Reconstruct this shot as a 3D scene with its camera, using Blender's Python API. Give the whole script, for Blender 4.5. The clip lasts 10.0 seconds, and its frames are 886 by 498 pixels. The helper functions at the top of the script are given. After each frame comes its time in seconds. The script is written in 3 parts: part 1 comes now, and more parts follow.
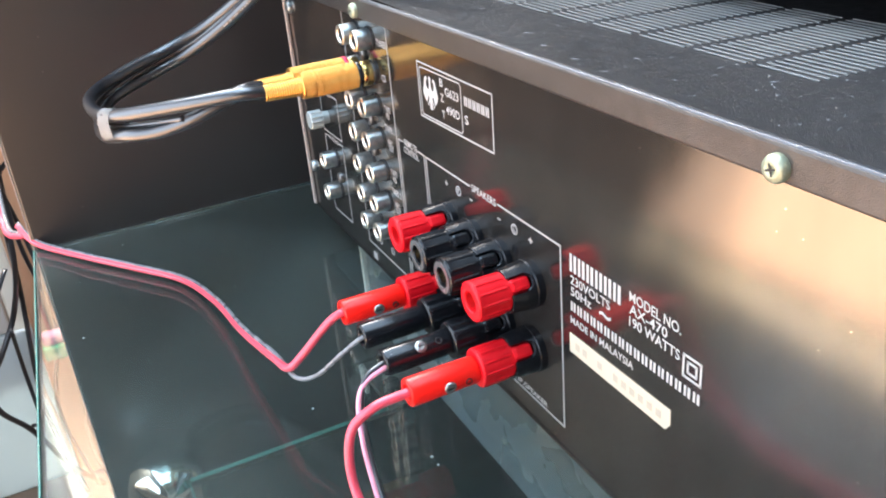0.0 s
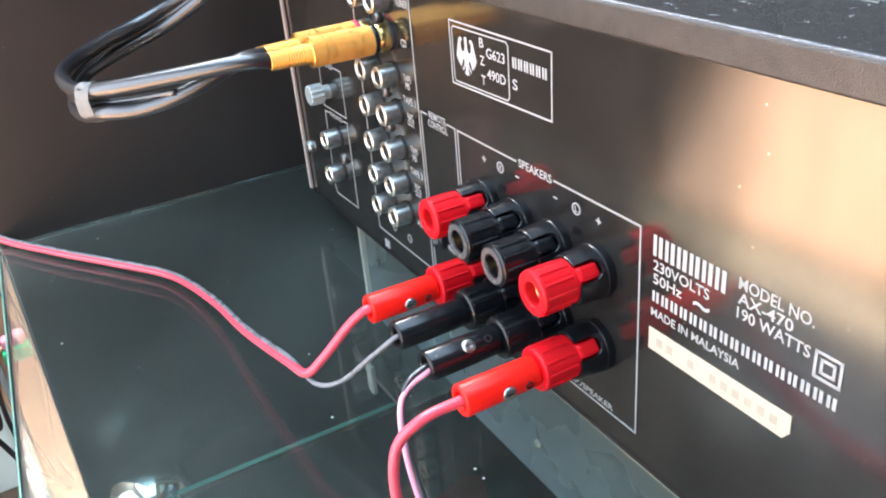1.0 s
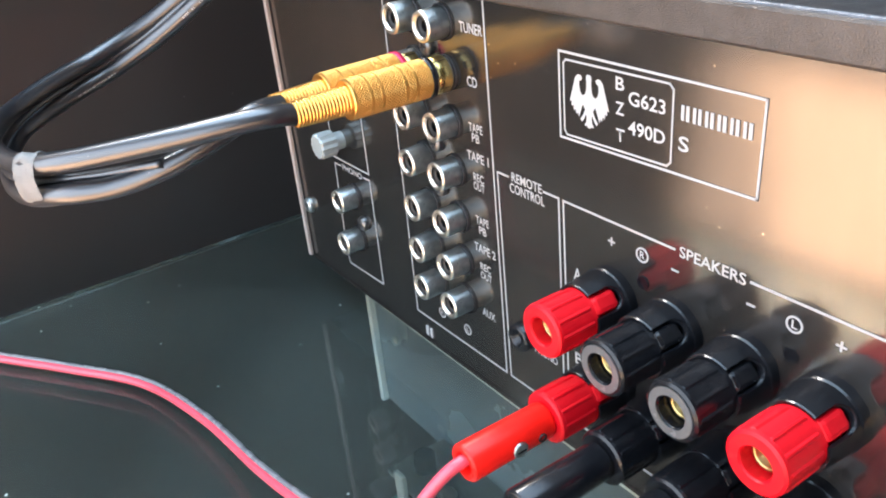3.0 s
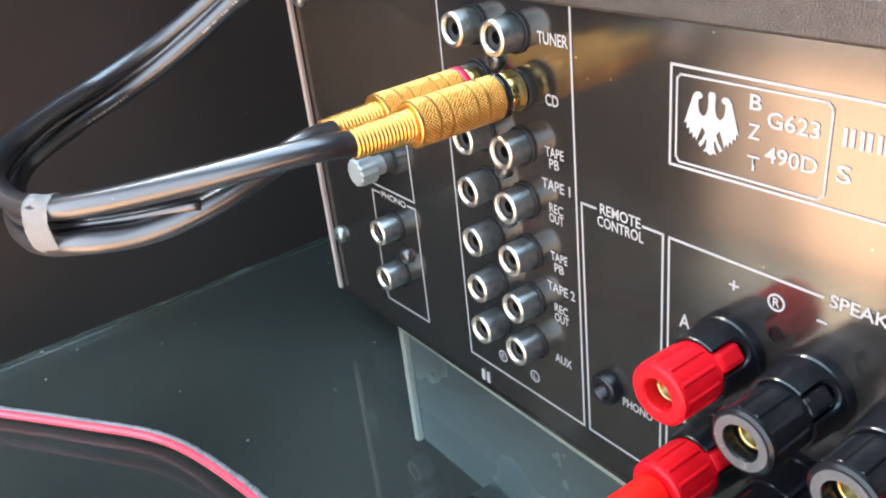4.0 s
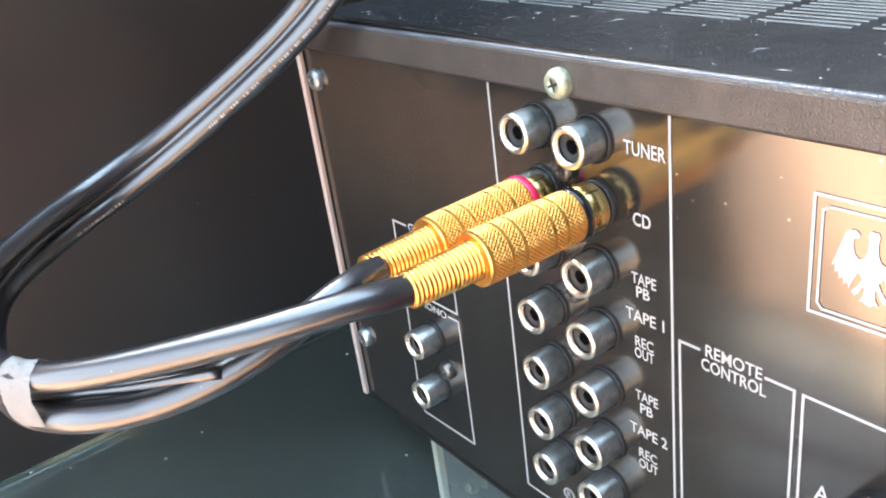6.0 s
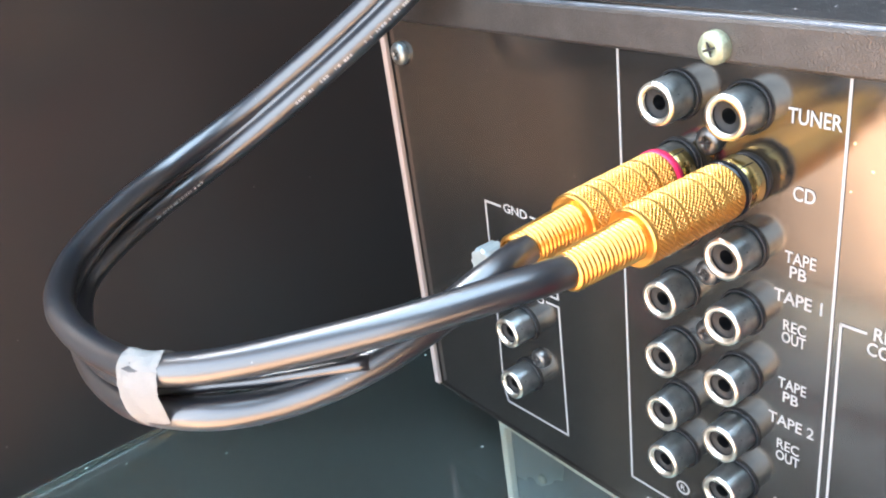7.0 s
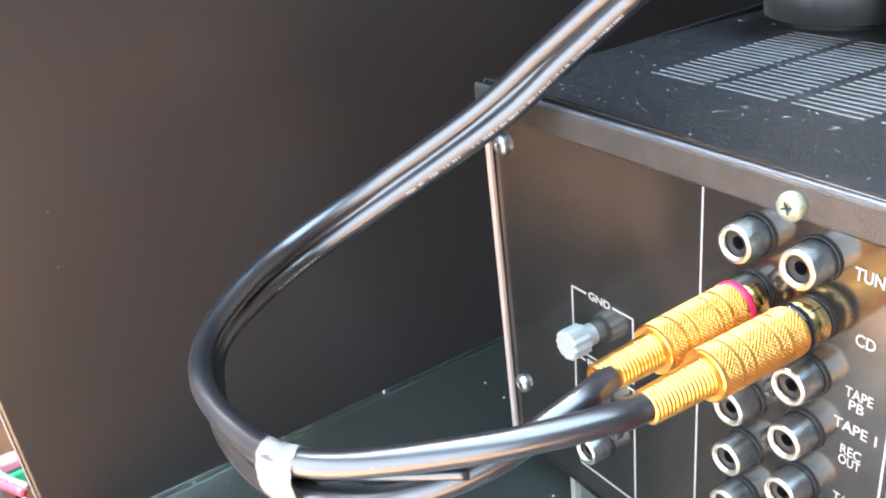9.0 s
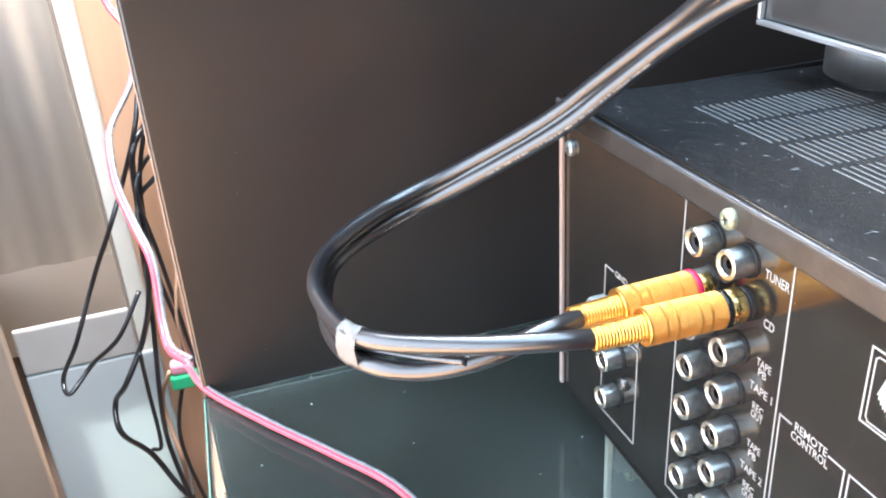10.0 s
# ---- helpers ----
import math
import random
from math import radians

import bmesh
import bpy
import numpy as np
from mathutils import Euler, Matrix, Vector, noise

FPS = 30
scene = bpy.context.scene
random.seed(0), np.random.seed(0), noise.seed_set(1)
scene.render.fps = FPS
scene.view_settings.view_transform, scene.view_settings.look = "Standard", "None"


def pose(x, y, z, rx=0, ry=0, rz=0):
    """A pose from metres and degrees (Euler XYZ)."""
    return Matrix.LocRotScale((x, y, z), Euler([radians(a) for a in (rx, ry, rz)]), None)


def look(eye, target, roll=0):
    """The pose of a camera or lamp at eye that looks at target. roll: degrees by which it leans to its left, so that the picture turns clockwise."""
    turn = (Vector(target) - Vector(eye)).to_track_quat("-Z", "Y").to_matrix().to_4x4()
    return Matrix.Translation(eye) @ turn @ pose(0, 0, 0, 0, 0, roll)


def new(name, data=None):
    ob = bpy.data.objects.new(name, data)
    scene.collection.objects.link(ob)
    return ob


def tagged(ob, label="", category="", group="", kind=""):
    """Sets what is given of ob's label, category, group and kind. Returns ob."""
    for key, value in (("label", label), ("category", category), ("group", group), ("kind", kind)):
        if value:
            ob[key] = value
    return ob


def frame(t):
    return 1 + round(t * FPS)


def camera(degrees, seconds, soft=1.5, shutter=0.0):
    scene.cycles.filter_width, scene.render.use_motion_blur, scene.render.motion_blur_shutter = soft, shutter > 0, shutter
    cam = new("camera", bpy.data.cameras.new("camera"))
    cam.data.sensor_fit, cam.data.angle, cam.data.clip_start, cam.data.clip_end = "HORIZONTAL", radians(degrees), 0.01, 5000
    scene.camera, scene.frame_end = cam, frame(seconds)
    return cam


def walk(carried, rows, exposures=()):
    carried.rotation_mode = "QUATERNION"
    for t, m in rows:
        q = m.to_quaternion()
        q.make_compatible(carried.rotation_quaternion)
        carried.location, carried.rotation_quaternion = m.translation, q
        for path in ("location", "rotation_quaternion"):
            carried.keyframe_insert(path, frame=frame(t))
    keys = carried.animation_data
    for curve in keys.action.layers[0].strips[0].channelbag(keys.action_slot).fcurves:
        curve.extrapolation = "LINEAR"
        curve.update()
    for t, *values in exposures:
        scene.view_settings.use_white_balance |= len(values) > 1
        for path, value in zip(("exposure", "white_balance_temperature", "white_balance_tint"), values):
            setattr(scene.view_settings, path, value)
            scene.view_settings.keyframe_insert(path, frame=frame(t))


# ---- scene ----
cam = camera(54.10, 10.0, soft=2.0)
PATH = [
    (0, (-0.12000, -0.42474, 0.20110), (0.2489, 0.3886, -0.2488), -5.1),
    (0.5, (-0.12554, -0.40898, 0.18766), (0.2620, 0.3887, -0.2744), -5.1),
    (1, (-0.12852, -0.38382, 0.18616), (0.2774, 0.4021, -0.2803), -5.1),
    (1.5, (-0.13104, -0.36050, 0.18350), (0.2934, 0.4164, -0.2815), -5.1),
    (2, (-0.12914, -0.33652, 0.18200), (0.3143, 0.4304, -0.2819), -5.2),
    (2.5, (-0.12526, -0.31212, 0.17822), (0.3362, 0.4459, -0.2828), -5.4),
    (2.7, (-0.12358, -0.30366, 0.17730), (0.3459, 0.4478, -0.2862), -5.4),
    (4, (-0.12264, -0.25554, 0.17186), (0.3674, 0.4855, -0.2872), -6.7),
    (4.5, (-0.11688, -0.23942, 0.17486), (0.3834, 0.4973, -0.2800), -7.1),
    (5, (-0.11080, -0.22978, 0.17358), (0.3986, 0.5031, -0.2774), -7.5),
    (5.5, (-0.10978, -0.22338, 0.17754), (0.4058, 0.5073, -0.2700), -7.8),
    (5.7, (-0.10774, -0.22138, 0.17880), (0.3973, 0.5267, -0.2517), -8.1),
    (6.8, (-0.12080, -0.19422, 0.17628), (0.4003, 0.5359, -0.2658), -7.8),
    (7, (-0.12382, -0.19132, 0.17556), (0.3863, 0.5444, -0.2700), -8.3),
    (7.5, (-0.12520, -0.18500, 0.17740), (0.3809, 0.5522, -0.2702), -8.4),
    (8, (-0.12176, -0.18210, 0.18478), (0.3766, 0.5577, -0.2671), -8.5),
    (8.5, (-0.11504, -0.18040, 0.19454), (0.3630, 0.5721, -0.2585), -8.2),
    (9, (-0.12976, -0.19700, 0.20830), (0.3059, 0.5813, -0.2439), -7.4),
    (9.5, (-0.13652, -0.23720, 0.21888), (0.2270, 0.5774, -0.2332), -6),
    (10, (-0.13194, -0.27352, 0.23252), (0.1286, 0.5815, -0.2160), -3.9),
]
walk(cam, [(t, look(eye, target, roll)) for t, eye, target, roll in PATH],
     exposures=[(0, 2.47, 6320, 15), (2.5, 2.42, 6320, 15), (4, 2.38, 6320, 15), (5, 2.58, 6320, 15), (7.5, 2.84, 6320, 15), (9, 3.12, 6320, 15), (9.5, 3.06, 6320, 15), (10, 2.90, 6320, 15)])

# ---- light ----
world = bpy.data.worlds.new("world")
scene.world = world
world.use_nodes = True
wn = world.node_tree.nodes
sky = wn.new("ShaderNodeTexSky")
sky.sky_type, sky.sun_disc = "NISHITA", False
SUN_UP, SUN_FROM = 50.0, 308.0
sky.sun_elevation, sky.sun_rotation = radians(SUN_UP), radians(SUN_FROM)
wn["Background"].inputs["Strength"].default_value = 0.09
world.node_tree.links.new(sky.outputs["Color"], wn["Background"].inputs["Color"])

sun = new("sun", bpy.data.lights.new("sun", "SUN"))
sun.data.energy, sun.data.angle, sun.data.color = 5.0, radians(0.6), (1.0, 0.86, 0.66)
sun.matrix_world = look((-0.78, 0.62, 1.19), (0, 0, 0))

window_light = new("window_light", bpy.data.lights.new("window_light", "AREA"))
window_light.data.shape, window_light.data.size, window_light.data.size_y = "RECTANGLE", 1.02, 0.62
window_light.data.energy, window_light.data.color = 1.25, (0.66, 0.84, 1.0)
window_light.matrix_world = look((-0.595, -0.225, 0.28), (0.4, -0.225, 0.28))
# fill lamp added under the ceiling to brighten the jamb and curtain
rear_fill = new("rear_fill", bpy.data.lights.new("rear_fill", "AREA"))
rear_fill.data.shape, rear_fill.data.size, rear_fill.data.size_y = "RECTANGLE", 0.50, 0.34
rear_fill.data.energy, rear_fill.data.color = 8.0, (1.0, 0.93, 0.82)
rear_fill.matrix_world = pose(-0.17, 0.74, 1.008)
skylight = new("skylight", bpy.data.lights.new("skylight", "AREA"))
skylight.data.shape, skylight.data.size, skylight.data.size_y = "RECTANGLE", 0.64, 1.78
skylight.data.energy, skylight.data.color = 5.4, (0.56, 0.79, 1.0)
skylight.matrix_world = pose(-0.23, 0.165, 1.02)

# ---- materials ----


def material(name, colour, rough=0.5, metal=0.0, vary=0.15, scale=300.0, bump=0.0, fine=2500.0, spots=None, spec=0.5, stretch=(1, 1, 1), rough_vary=0.12, coat=0.0, coat_rough=0.2):
    m = bpy.data.materials.new(name)
    m.use_nodes = True
    n, k = m.node_tree.nodes, m.node_tree.links
    p = n["Principled BSDF"]
    p.inputs["Metallic"].default_value, p.inputs["Specular IOR Level"].default_value = metal, spec
    p.inputs["Coat Weight"].default_value, p.inputs["Coat Roughness"].default_value = coat, coat_rough
    tc, mp = n.new("ShaderNodeTexCoord"), n.new("ShaderNodeMapping")
    mp.inputs["Scale"].default_value = stretch
    k.new(tc.outputs["Object"], mp.inputs["Vector"])
    big, small = n.new("ShaderNodeTexNoise"), n.new("ShaderNodeTexNoise")
    big.inputs["Scale"].default_value, small.inputs["Scale"].default_value = scale, fine
    big.inputs["Detail"].default_value = 4
    for q in (big, small):
        k.new(mp.outputs["Vector"], q.inputs["Vector"])
    ramp = n.new("ShaderNodeMixRGB")
    ramp.inputs[1].default_value = (*[c * (1 - vary) for c in colour], 1)
    ramp.inputs[2].default_value = (*[min(1, c * (1 + vary)) for c in colour], 1)
    k.new(big.outputs["Fac"], ramp.inputs[0])
    out = ramp.outputs[0]
    if spots:
        tint, size, share = spots
        v = n.new("ShaderNodeTexVoronoi")
        v.inputs["Scale"].default_value = size
        k.new(tc.outputs["Object"], v.inputs["Vector"])
        cut = n.new("ShaderNodeMath")
        cut.operation, cut.inputs[1].default_value = "LESS_THAN", 0.16
        k.new(v.outputs["Distance"], cut.inputs[0])
        sep = n.new("ShaderNodeSeparateColor")
        k.new(v.outputs["Color"], sep.inputs[0])
        pick = n.new("ShaderNodeMath")
        pick.operation, pick.inputs[1].default_value = "LESS_THAN", share
        k.new(sep.outputs[0], pick.inputs[0])
        both = n.new("ShaderNodeMath")
        both.operation = "MULTIPLY"
        k.new(cut.outputs[0], both.inputs[0]), k.new(pick.outputs[0], both.inputs[1])
        mix = n.new("ShaderNodeMixRGB")
        mix.inputs[2].default_value = (*tint, 1)
        k.new(both.outputs[0], mix.inputs[0]), k.new(out, mix.inputs[1])
        out = mix.outputs[0]
    k.new(out, p.inputs["Base Color"])
    mr = n.new("ShaderNodeMapRange")
    mr.inputs["To Min"].default_value, mr.inputs["To Max"].default_value = max(0.02, rough - rough_vary), min(1, rough + rough_vary)
    k.new(big.outputs["Fac"], mr.inputs["Value"])
    k.new(mr.outputs[0], p.inputs["Roughness"])
    if bump:
        b = n.new("ShaderNodeBump")
        b.inputs["Strength"].default_value, b.inputs["Distance"].default_value = bump, 0.0002
        k.new(small.outputs["Fac"], b.inputs["Height"])
        k.new(b.outputs["Normal"], p.inputs["Normal"])
    return m


def glass_material(name, tint, rough=0.02):
    m = bpy.data.materials.new(name)
    m.use_nodes = True
    p = m.node_tree.nodes["Principled BSDF"]
    p.inputs["Base Color"].default_value = (*tint, 1)
    p.inputs["Transmission Weight"].default_value, p.inputs["Roughness"].default_value, p.inputs["IOR"].default_value = 1, rough, 1.52
    return m


def glow_material(name, low, high, strength):
    """A bright outdoor distance behind the window."""
    m = bpy.data.materials.new(name)
    m.use_nodes = True
    n, k = m.node_tree.nodes, m.node_tree.links
    p = n["Principled BSDF"]
    tc, no, mx = n.new("ShaderNodeTexCoord"), n.new("ShaderNodeTexNoise"), n.new("ShaderNodeMixRGB")
    no.inputs["Scale"].default_value = 2.0
    k.new(tc.outputs["Object"], no.inputs["Vector"]), k.new(no.outputs["Fac"], mx.inputs[0])
    mx.inputs[1].default_value, mx.inputs[2].default_value = (*low, 1), (*high, 1)
    k.new(mx.outputs[0], p.inputs["Emission Color"])
    p.inputs["Emission Strength"].default_value = strength
    p.inputs["Base Color"].default_value = (0.1, 0.1, 0.1, 1)
    return m


PANEL = material("black_anodised_steel", (0.140, 0.129, 0.119), 0.125, 0.9, 0.22, 75, 0.03, 7000, ((0.5, 0.46, 0.4), 620, 0.022), stretch=(1, 0.30, 1), rough_vary=0.035)
COVER = material("black_textured_paint", (0.015, 0.0155, 0.017), 0.42, 0.0, 0.5, 260, 1.0, 3000, ((0.15, 0.15, 0.15), 520, 0.05), spec=0.36, rough_vary=0.2)
# wear plus the fold's bluish highlight, both put into the colour
WORN_GLINT = material("worn_glint_paint", (0.085, 0.092, 0.105), 0.36, 0.3, 0.7, 160, 0.8, 2600, rough_vary=0.15)
# same paint as the cover, with warm light on the lip mixed into it
LIP = material("lit_textured_lip", (0.085, 0.074, 0.066), 0.40, 0.75, 0.35, 220, 0.8, 3000, ((0.20, 0.18, 0.16), 520, 0.05), rough_vary=0.08)
RIM = material("bare_sheet_edge", (0.52, 0.43, 0.385), 0.45, 0.5, 0.2, 120, 0.2)
INK = material("white_print", (0.36, 0.35, 0.34), 0.55, 0, 0.06, 900)
FADED = material("thin_white_print", (0.34, 0.34, 0.34), 0.6, 0, 0.15, 1500)
STEEL = material("dull_nickel", (0.36, 0.385, 0.38), 0.34, 0.95, 0.45, 520, 0.5, 2200, ((0.10, 0.10, 0.10), 1100, 0.14))
RING = material("worn_nickel_rim", (0.82, 0.76, 0.66), 0.34, 1.0, 0.12, 700, 0.1)
PALE = material("pale_nickel", (0.40, 0.44, 0.43), 0.42, 0.45, 0.15, 400, 0.2)
ZINC = material("yellow_zinc", (0.36, 0.38, 0.27), 0.5, 0.75, 0.45, 700, 0.6, 1800, ((0.30, 0.18, 0.06), 700, 0.2))
BLACK = material("black_plastic", (0.006, 0.0065, 0.008), 0.22, 0, 0.2, 300, 0.10, 2600, ((0.2, 0.2, 0.2), 900, 0.015), spec=0.4, rough_vary=0.06)
HOLE = material("dark_bore", (0.006, 0.006, 0.007), 0.5)
RED = material("red_plastic", (0.60, 0.004, 0.010), 0.40, 0, 0.15, 250, 0.12, 2500, spec=0.25)
ORANGE = material("orange_red_plastic", (0.86, 0.012, 0.006), 0.36, 0, 0.1, 250, 0.10, spec=0.3)
GOLD = material("gold_plate", (0.82, 0.44, 0.115), 0.33, 1.0, 0.08, 400, 0.1)
BRASS = material("brass_sleeve", (0.50, 0.38, 0.15), 0.30, 1.0, 0.15, 300, 0.1)
BAND = material("crimson_band", (0.75, 0.02, 0.09), 0.4)
RUBBER = material("black_cable_jacket", (0.010, 0.011, 0.014), 0.34, 0, 0.25, 120, 0.08, 1800, ((0.12, 0.12, 0.12), 1100, 0.02), spec=0.7, rough_vary=0.04, coat=0.7, coat_rough=0.28)
RUBBER.node_tree.nodes["Principled BSDF"].inputs["Coat IOR"].default_value = 1.65
PINK = material("pink_wire_jacket", (0.72, 0.072, 0.105), 0.35, 0, 0.1, 120, 0.05, coat=0.2)
CLEAR = material("pale_wire_jacket", (0.17, 0.168, 0.175), 0.28, 0, 0.2, 200, 0.05)
TAPE = material("paper_tape", (0.38, 0.37, 0.35), 0.7, 0, 0.14, 260, 0.5, 1400)
STICKER = material("cream_sticker", (0.47, 0.41, 0.31), 0.55, 0, 0.06, 180, 0.15)
BOARD = material("dark_laminate", (0.026, 0.0218, 0.0198), 0.30, 0, 0.2, 14, 0.0, 900, ((0.10, 0.09, 0.085), 420, 0.006), spec=0.7, stretch=(0.25, 1, 1), rough_vary=0.02)
WOOD = material("salmon_wood", (0.55, 0.32, 0.20), 0.55, 0, 0.25, 30, 0.3, 500, stretch=(1, 1, 0.1))
CREAM = material("cream_frame_paint", (0.72, 0.70, 0.62), 0.45, 0, 0.08, 12, 0.1, 300)
WHITE = material("pale_curtain_cloth", (0.86, 0.84, 0.82), 0.6, 0, 0.06, 12, 0.1, 300)
TAUPE = material("taupe_frame_paint", (0.36, 0.29, 0.24), 0.5, 0, 0.12, 12, 0.1, 300)
RAIL = material("grey_shadow_band", (0.46, 0.44, 0.42), 0.5, 0, 0.12, 12, 0.1, 300)
SILL = material("terracotta_sill", (0.84, 0.54, 0.34), 0.6, 0, 0.15, 25, 0.3, 400)
WALL = material("wall_plaster", (0.55, 0.51, 0.46), 0.85, 0, 0.08, 6, 0.3, 200)
# west wall only: darkened to keep the panel's reflection dim
DARKWALL = material("reflection_dark_wall", (0.13, 0.105, 0.09), 0.8, 0, 0.12, 6, 0.3, 200)
FLOOR = material("brown_floor", (0.08, 0.055, 0.04), 0.5, 0, 0.2, 8, 0.2, 120)
DEVICE = material("graphite_metal", (0.16, 0.155, 0.15), 0.33, 0.85, 0.15, 80, 0.15)
BRIGHT = material("polished_edge", (0.78, 0.79, 0.80), 0.42, 1.0, 0.1, 100)
GREY = material("grey_galvanised_steel", (0.25, 0.31, 0.37), 0.28, 0.4, 0.22, 18, 0.3, rough_vary=0.15)
CHROME = material("chrome", (0.86, 0.86, 0.86), 0.06, 1.0, 0.02, 20, rough_vary=0.02)
GREEN = material("green_plastic", (0.03, 0.50, 0.22), 0.4)
ROSE = material("rose_plastic", (0.85, 0.35, 0.45), 0.45)
CLEAN = glass_material("dark_smoked_glass", (0.50, 0.64, 0.61))
GLASS = glass_material("smoked_glass", (0.66, 0.80, 0.76))
n_, k_ = GLASS.node_tree.nodes, GLASS.node_tree.links
dust, patch, film, mix_ = n_.new("ShaderNodeBsdfDiffuse"), n_.new("ShaderNodeTexNoise"), n_.new("ShaderNodeMapRange"), n_.new("ShaderNodeMixShader")
where = n_.new("ShaderNodeTexCoord")
k_.new(where.outputs["Object"], patch.inputs["Vector"])
patch.inputs["Scale"].default_value, patch.inputs["Detail"].default_value = 6.0, 8.0
film.inputs["From Min"].default_value, film.inputs["From Max"].default_value = 0.45, 0.75
film.inputs["To Min"].default_value, film.inputs["To Max"].default_value = 0.025, 0.068
dust.inputs["Color"].default_value = (0.50, 0.60, 0.55, 1)
speck, tiny, few, sep_, hit_, add_ = n_.new("ShaderNodeTexVoronoi"), n_.new("ShaderNodeMath"), n_.new("ShaderNodeMath"), n_.new("ShaderNodeSeparateColor"), n_.new("ShaderNodeMath"), n_.new("ShaderNodeMath")
speck.inputs["Scale"].default_value = 260
tiny.operation, tiny.inputs[1].default_value, few.operation, few.inputs[1].default_value = "LESS_THAN", 0.14, "LESS_THAN", 0.02
hit_.operation, add_.operation, add_.inputs[2].default_value = "MULTIPLY", "MULTIPLY_ADD", 1.0
k_.new(where.outputs["Object"], speck.inputs["Vector"]), k_.new(speck.outputs["Distance"], tiny.inputs[0]), k_.new(speck.outputs["Color"], sep_.inputs[0])
k_.new(sep_.outputs[0], few.inputs[0]), k_.new(tiny.outputs[0], hit_.inputs[0]), k_.new(few.outputs[0], hit_.inputs[1])
k_.new(patch.outputs["Fac"], film.inputs["Value"])
k_.new(hit_.outputs[0], add_.inputs[0]), k_.new(film.outputs[0], add_.inputs[2])
add_.inputs[1].default_value = 0.6
k_.new(add_.outputs[0], mix_.inputs[0])
k_.new(n_["Principled BSDF"].outputs[0], mix_.inputs[1]), k_.new(dust.outputs[0], mix_.inputs[2])
k_.new(mix_.outputs[0], n_["Material Output"].inputs["Surface"])
FROST = bpy.data.materials.new("frosted_glass")
FROST.use_nodes = True
n_, k_ = FROST.node_tree.nodes, FROST.node_tree.links
thru, mix_ = n_.new("ShaderNodeBsdfTranslucent"), n_.new("ShaderNodeMixShader")
thru.inputs["Color"].default_value, mix_.inputs[0].default_value = (0.46, 0.55, 0.60, 1), 0.5
n_["Principled BSDF"].inputs["Base Color"].default_value = (0.84, 0.90, 0.92, 1)
n_["Principled BSDF"].inputs["Roughness"].default_value = 0.25
k_.new(n_["Principled BSDF"].outputs[0], mix_.inputs[1]), k_.new(thru.outputs[0], mix_.inputs[2]), k_.new(mix_.outputs[0], n_["Material Output"].inputs["Surface"])
WHITE.node_tree.nodes["Principled BSDF"].inputs["Specular IOR Level"].default_value = 0.2
n_, k_ = WHITE.node_tree.nodes, WHITE.node_tree.links
thru, mix_ = n_.new("ShaderNodeBsdfTranslucent"), n_.new("ShaderNodeMixShader")
thru.inputs["Color"].default_value, mix_.inputs[0].default_value = (0.80, 0.77, 0.73, 1), 0.5
k_.new(n_["Principled BSDF"].outputs[0], mix_.inputs[1]), k_.new(thru.outputs[0], mix_.inputs[2]), k_.new(mix_.outputs[0], n_["Material Output"].inputs["Surface"])
OUTSIDE = glow_material("bright_outdoors", (0.9, 0.86, 0.80), (0.85, 0.93, 1.0), 0.5)

# ---- builders ----


def mesh_of(bm, name, mat, smooth=False):
    me = bpy.data.meshes.new(name)
    bmesh.ops.recalc_face_normals(bm, faces=bm.faces[:])
    bm.to_mesh(me)
    bm.free()
    me.materials.append(mat)
    if smooth:
        for f in me.polygons:
            f.use_smooth = True
    return me


def part(name, bm, mat, parent=None, label="", m=None, smooth=False):
    ob = new(name, bm if isinstance(bm, bpy.types.Mesh) else mesh_of(bm, name, mat, smooth))
    if parent:
        ob.parent = parent
    if m is not None:
        ob.matrix_basis = m
    return tagged(ob, label)


def thing(name, label, category, m=None, group="", kind=""):
    ob = new(name)
    ob.empty_display_size = 0.01
    if m is not None:
        ob.matrix_basis = m
    return tagged(ob, label, category, group, kind)


def box(x0, x1, y0, y1, z0, z1, bevel=0.0, bm=None):
    bm = bm or bmesh.new()
    r = bmesh.ops.create_cube(bm, size=1)
    for v in r["verts"]:
        v.co = Vector(((x0 + x1) / 2 + v.co.x * (x1 - x0), (y0 + y1) / 2 + v.co.y * (y1 - y0), (z0 + z1) / 2 + v.co.z * (z1 - z0)))
    if bevel:
        es = list({e for v in r["verts"] for e in v.link_edges})
        bmesh.ops.bevel(bm, geom=es, offset=bevel, segments=2, profile=0.5, affect="EDGES")
    return bm


def lathe(profile, seg=40, bm=None, wave=None):
    """Turns (radius, height) pairs round the z axis; wave(angle, height) adds to the radius."""
    bm = bm or bmesh.new()
    rings = []
    for r, h in profile:
        if r < 1e-7:
            rings.append([bm.verts.new((0, 0, h))])
            continue
        ring = []
        for i in range(seg):
            a = 2 * math.pi * i / seg
            q = r + (wave(a, h) if wave else 0)
            ring.append(bm.verts.new((q * math.cos(a), q * math.sin(a), h)))
        rings.append(ring)
    for a, b in zip(rings, rings[1:]):
        for i in range(seg):
            j = (i + 1) % seg
            if len(a) == 1 and len(b) == 1:
                continue
            if len(a) == 1:
                bm.faces.new((a[0], b[i], b[j]))
            elif len(b) == 1:
                bm.faces.new((a[i], a[j], b[0]))
            else:
                bm.faces.new((a[i], a[j], b[j], b[i]))
    return bm


